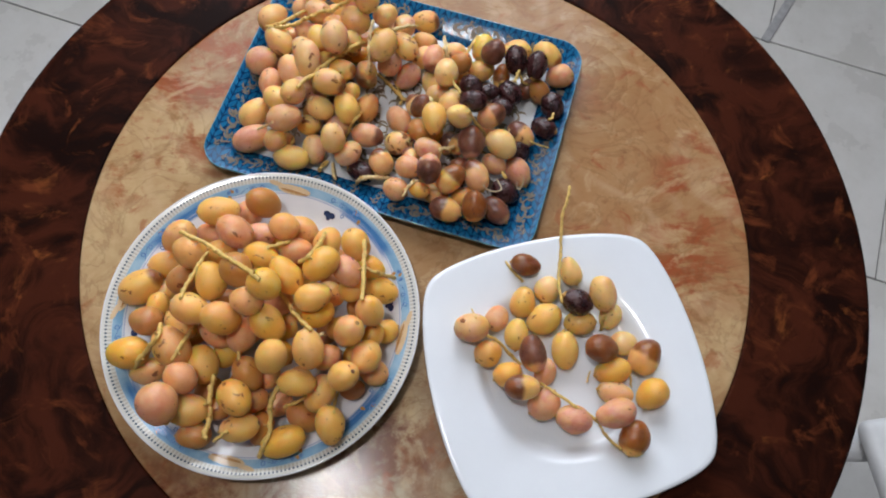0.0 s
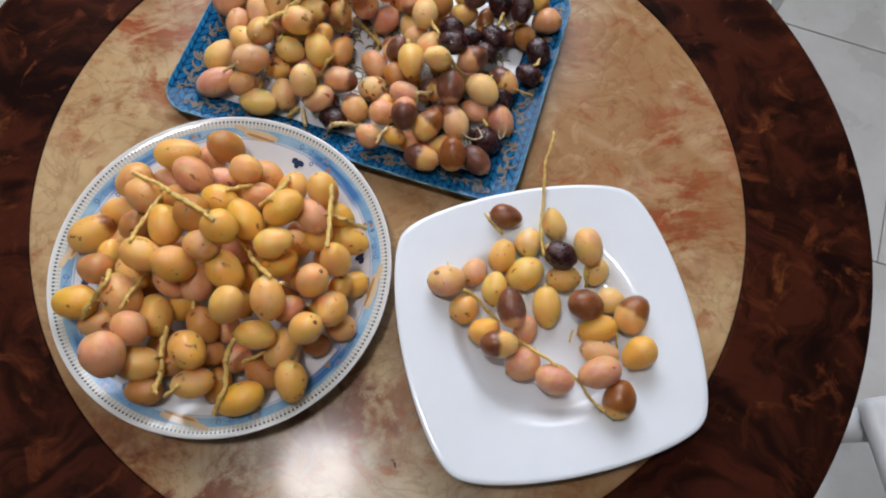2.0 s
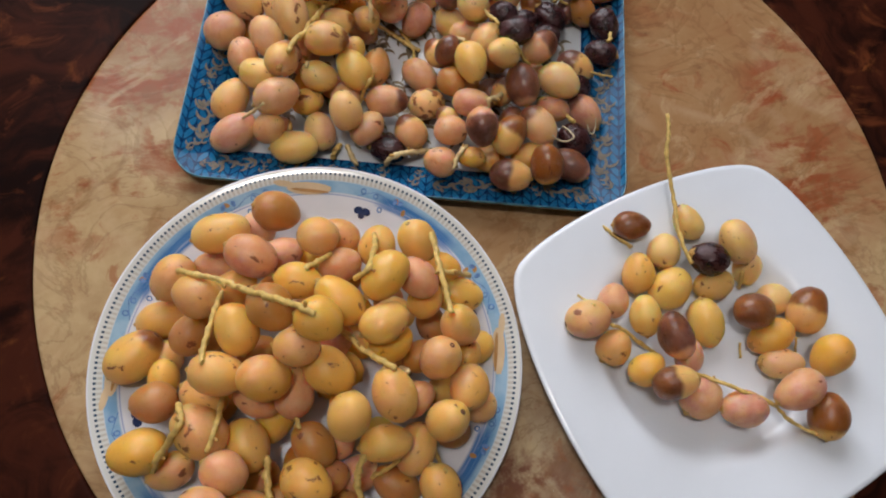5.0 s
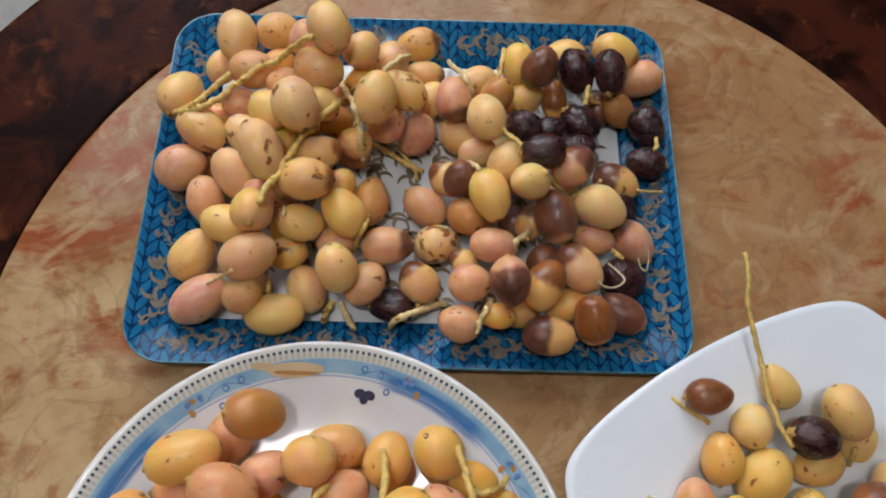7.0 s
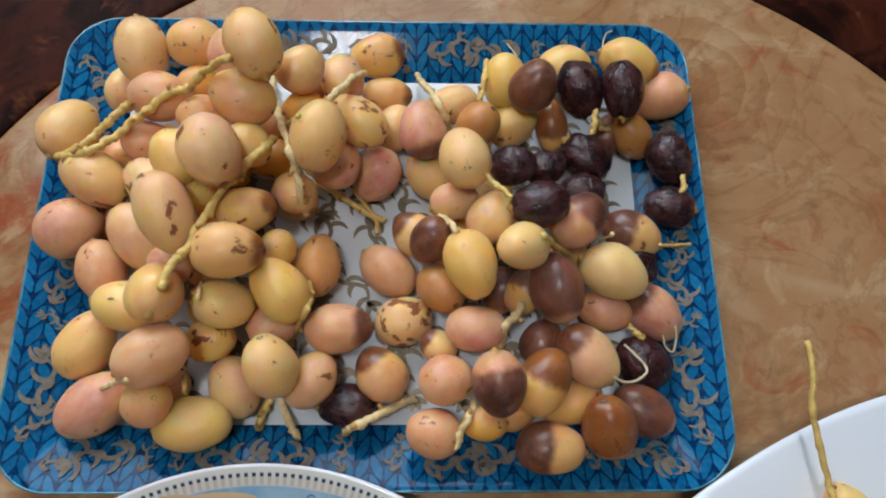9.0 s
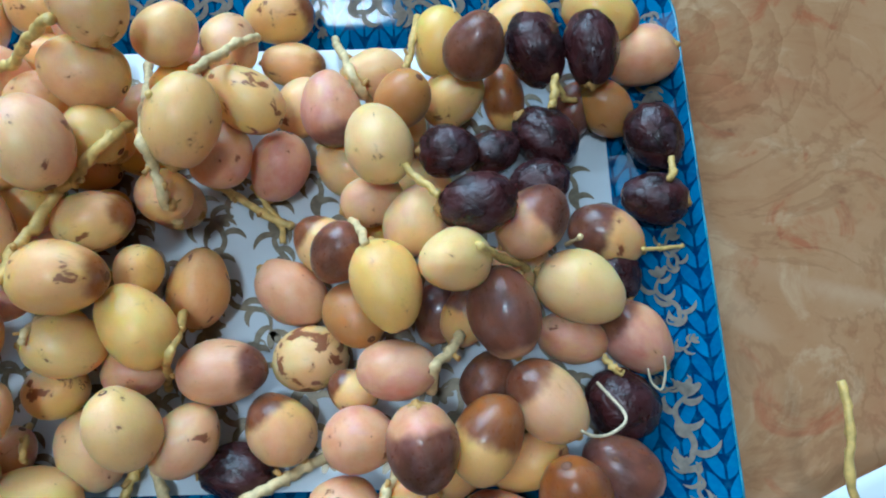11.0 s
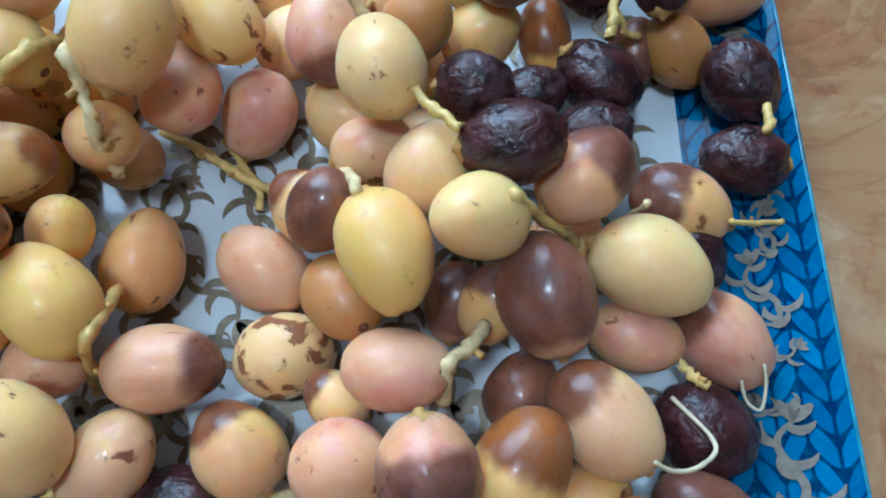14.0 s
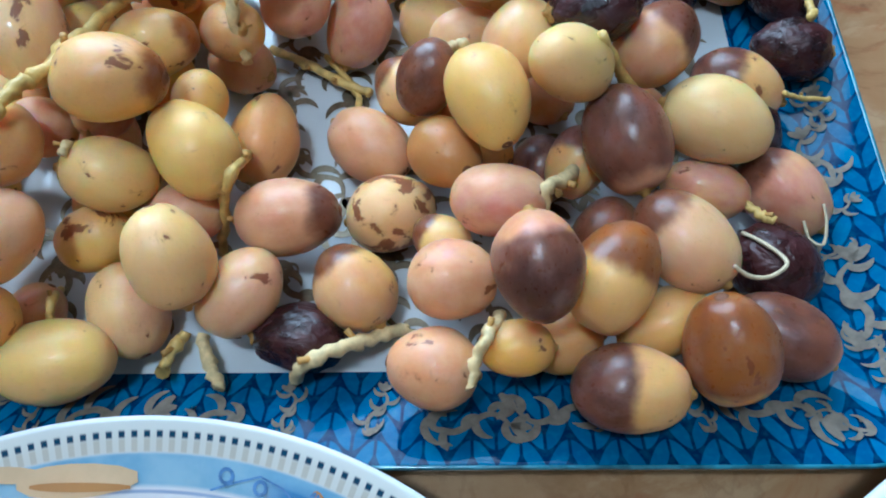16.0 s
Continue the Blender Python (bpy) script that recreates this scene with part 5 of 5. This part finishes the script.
PLATE_PROFILE = [(0, 0.0075), (0.06, 0.0075), (0.088, 0.008), (0.099, 0.0105), (0.108, 0.0148), (0.1185, 0.0195), (0.1287, 0.0238), (0.1327, 0.0254)]


def plate_height(x, y):
    r = math.hypot(x, y)
    for (a, za), (b, zb) in zip(PLATE_PROFILE, PLATE_PROFILE[1:]):
        if r <= b:
            return za + (zb - za) * (r - a) / (b - a)
    return 0.0254


def petal(bm, a, k, turn, length, width, lift):
    """A teardrop on the plate at an angle and share of its radius."""
    cx, cy = PR * k * math.cos(a), PR * k * math.sin(a)
    line = [(cx + length * s * math.cos(a + turn), cy + length * s * math.sin(a + turn)) for s in (0, 0.15, 0.35, 0.55, 0.75, 0.9, 1.0)]
    ribbon(bm, line, lambda t: width * max(0.06, math.sin(math.pi * (0.06 + 0.88 * t)) ** 0.7), plate_height, lift)


ink = plain("dark_blue_ink", (0.02, 0.035, 0.1), 0.15, 300.0, 0.3, coat=0.4)
blue_ink = plain("mid_blue_ink", (0.12, 0.23, 0.46), 0.15, 300.0, 0.3, coat=0.4)
leaf_ink = plain("ochre_ink", (0.62, 0.46, 0.28), 0.15, 60.0, 0.1, coat=0.4)
bud_ink = plain("rust_ink", (0.42, 0.22, 0.08), 0.15, 60.0, 0.1, coat=0.4)
for q in range(4):
    mid = radians(79 + 90 * q)
    bm = bmesh.new()
    petal(bm, mid - 0.09, 0.895, math.pi / 2 + 0.05, 0.03, 0.008, 0.0003)
    part("ochre_leaf", bm, leaf_ink, round_plate, "ochre leaf print")
    bm = bmesh.new()
    petal(bm, mid - 0.075, 0.878, math.pi / 2 - 0.02, 0.025, 0.0022, 0.00045)
    part("leaf_edge", bm, bud_ink, round_plate, "rust-brown leaf edge print")
    bm = bmesh.new()
    petal(bm, mid + 0.1, 0.915, math.pi / 2 - 0.2, 0.016, 0.004, 0.0003)
    part("ochre_leaf", bm, leaf_ink, round_plate, "ochre leaf print")
    for side in (-1, 1):
        a = mid + side * radians(17)
        for turn, l, w in ((math.pi, 0.0062, 0.0048), (math.pi * 0.62, 0.006, 0.0046), (-math.pi * 0.62, 0.006, 0.0046)):
            bm = bmesh.new()
            petal(bm, a, 0.825, turn, l, w, 0.0003)
            part("petal", bm, ink, round_plate, "dark blue flower petal print")
        for da, k, size in ((0.1, 0.845, 0.0014), (-0.02, 0.908, 0.0016), (0.055, 0.9, 0.0015)):
            x, y = PR * k * math.cos(a + da * side), PR * k * math.sin(a + da * side)
            bm = bmesh.new()
            ribbon(bm, [(x + size * math.cos(0.35 * q2), y + size * math.sin(0.35 * q2)) for q2 in range(19)], lambda t: 0.0009, plate_height, 0.0003)
            part("ring", bm, blue_ink, round_plate, "blue ring print")
        # thin sprig with ochre buds
        x, y = PR * 0.885 * math.cos(a + 0.16 * side), PR * 0.885 * math.sin(a + 0.16 * side)
        bm = bmesh.new()
        ribbon(bm, [(PR * (0.9 + 0.02 * math.sin(1.3 * s)) * math.cos(a + 0.05 * s * side), PR * (0.9 + 0.02 * math.sin(1.3 * s)) * math.sin(a + 0.05 * s * side)) for s in (-1, 0, 1, 2, 3, 4)], lambda t: 0.0005, plate_height, 0.00025)
        part("stem", bm, blue_ink, round_plate, "thin blue stem print")
        for k2 in range(4):
            bm = bmesh.new()
            petal(bm, a + side * (0.17 + 0.022 * k2), 0.892 + 0.014 * (k2 % 3), 1.1 * k2, 0.0042, 0.003, 0.0003)
            part("bud", bm, bud_ink if k2 % 2 else blue_ink, round_plate, "small bud print")

# ---- water drops ----
rng = random.Random(5)
drops = bmesh.new()
for k in range(110):
    r = 0.0004 + 0.0011 * rng.random() ** 3
    if k < 70:
        x, y, z = -0.045 + rng.gauss(0, 0.03), 0.062 + rng.gauss(0, 0.022), T_TOP
        if math.hypot(x - PLATE[0], y - PLATE[1]) < PR + 0.002 or math.hypot(x - SQUARE[0], y - SQUARE[1]) < 0.135:
            continue
    else:
        u, v = rng.uniform(-1, 1) * TRAY_W * 0.48, rng.uniform(-1, 1) * TRAY_D * 0.48
        if abs(u) < FLOOR_W / 2 and abs(v) < FLOOR_D / 2:
            continue
        p = pose(TRAY[0], TRAY[1], T_TOP, 0, 0, TRAY[2]) @ Vector((u, v, tray_height(u, v)))
        x, y, z = p
        r *= 0.7
    bmesh.ops.create_icosphere(drops, subdivisions=2, radius=r, matrix=Matrix.Translation((x, y, z + r * 0.25)) @ Matrix.Diagonal((1, rng.uniform(0.8, 1.3), 0.55, 1)))
tagged(part("water_drops", drops, water.mat), "small clear water drops on the table and tray", "water drops", kind="stuff")


# ---- floor tiles ----
tile_mesh = mesh_of("tile", box(0.497, 0.497, 0.01, 0.0012, (0, 0, -0.005), steps=1), tile_glaze, smooth=False)
ROOM_SIDES = (((X0, 0, 0), (-1, 0, 0)), ((X1, 0, 0), (1, 0, 0)), ((0, Y0, 0), (0, -1, 0)), ((0, Y1, 0), (0, 1, 0)))
for i in range(-11, 11):
    for j in range(-11, 11):
        m = pose(SEAM[0], SEAM[1], 0, 0, 0, FLOOR_TURN) @ pose((i + 0.5) * 0.5 + (0.0, 0.31, 0.25)[(-j) % 3], (j + 0.5) * 0.5, 0)
        corners = [m @ Vector((sx * 0.249, sy * 0.249, 0)) for sx in (-1, 1) for sy in (-1, 1)]
        inside = [X0 < c.x < X1 and Y0 < c.y < Y1 for c in corners]
        if all(inside):
            tile = new("tile", tile_mesh)
            tile.matrix_basis = m
            tile.parent = floor
        elif any(inside):
            # cut along the walls
            bm = box(0.497, 0.497, 0.01, 0, (0, 0, -0.005))
            bm.transform(m)
            for co, no in ROOM_SIDES:
                bmesh.ops.bisect_plane(bm, geom=bm.verts[:] + bm.edges[:] + bm.faces[:], plane_co=co, plane_no=no, clear_outer=True)
            tile = new("tile", mesh_of("tile", bm, tile_glaze, smooth=False))
            tile.parent = floor
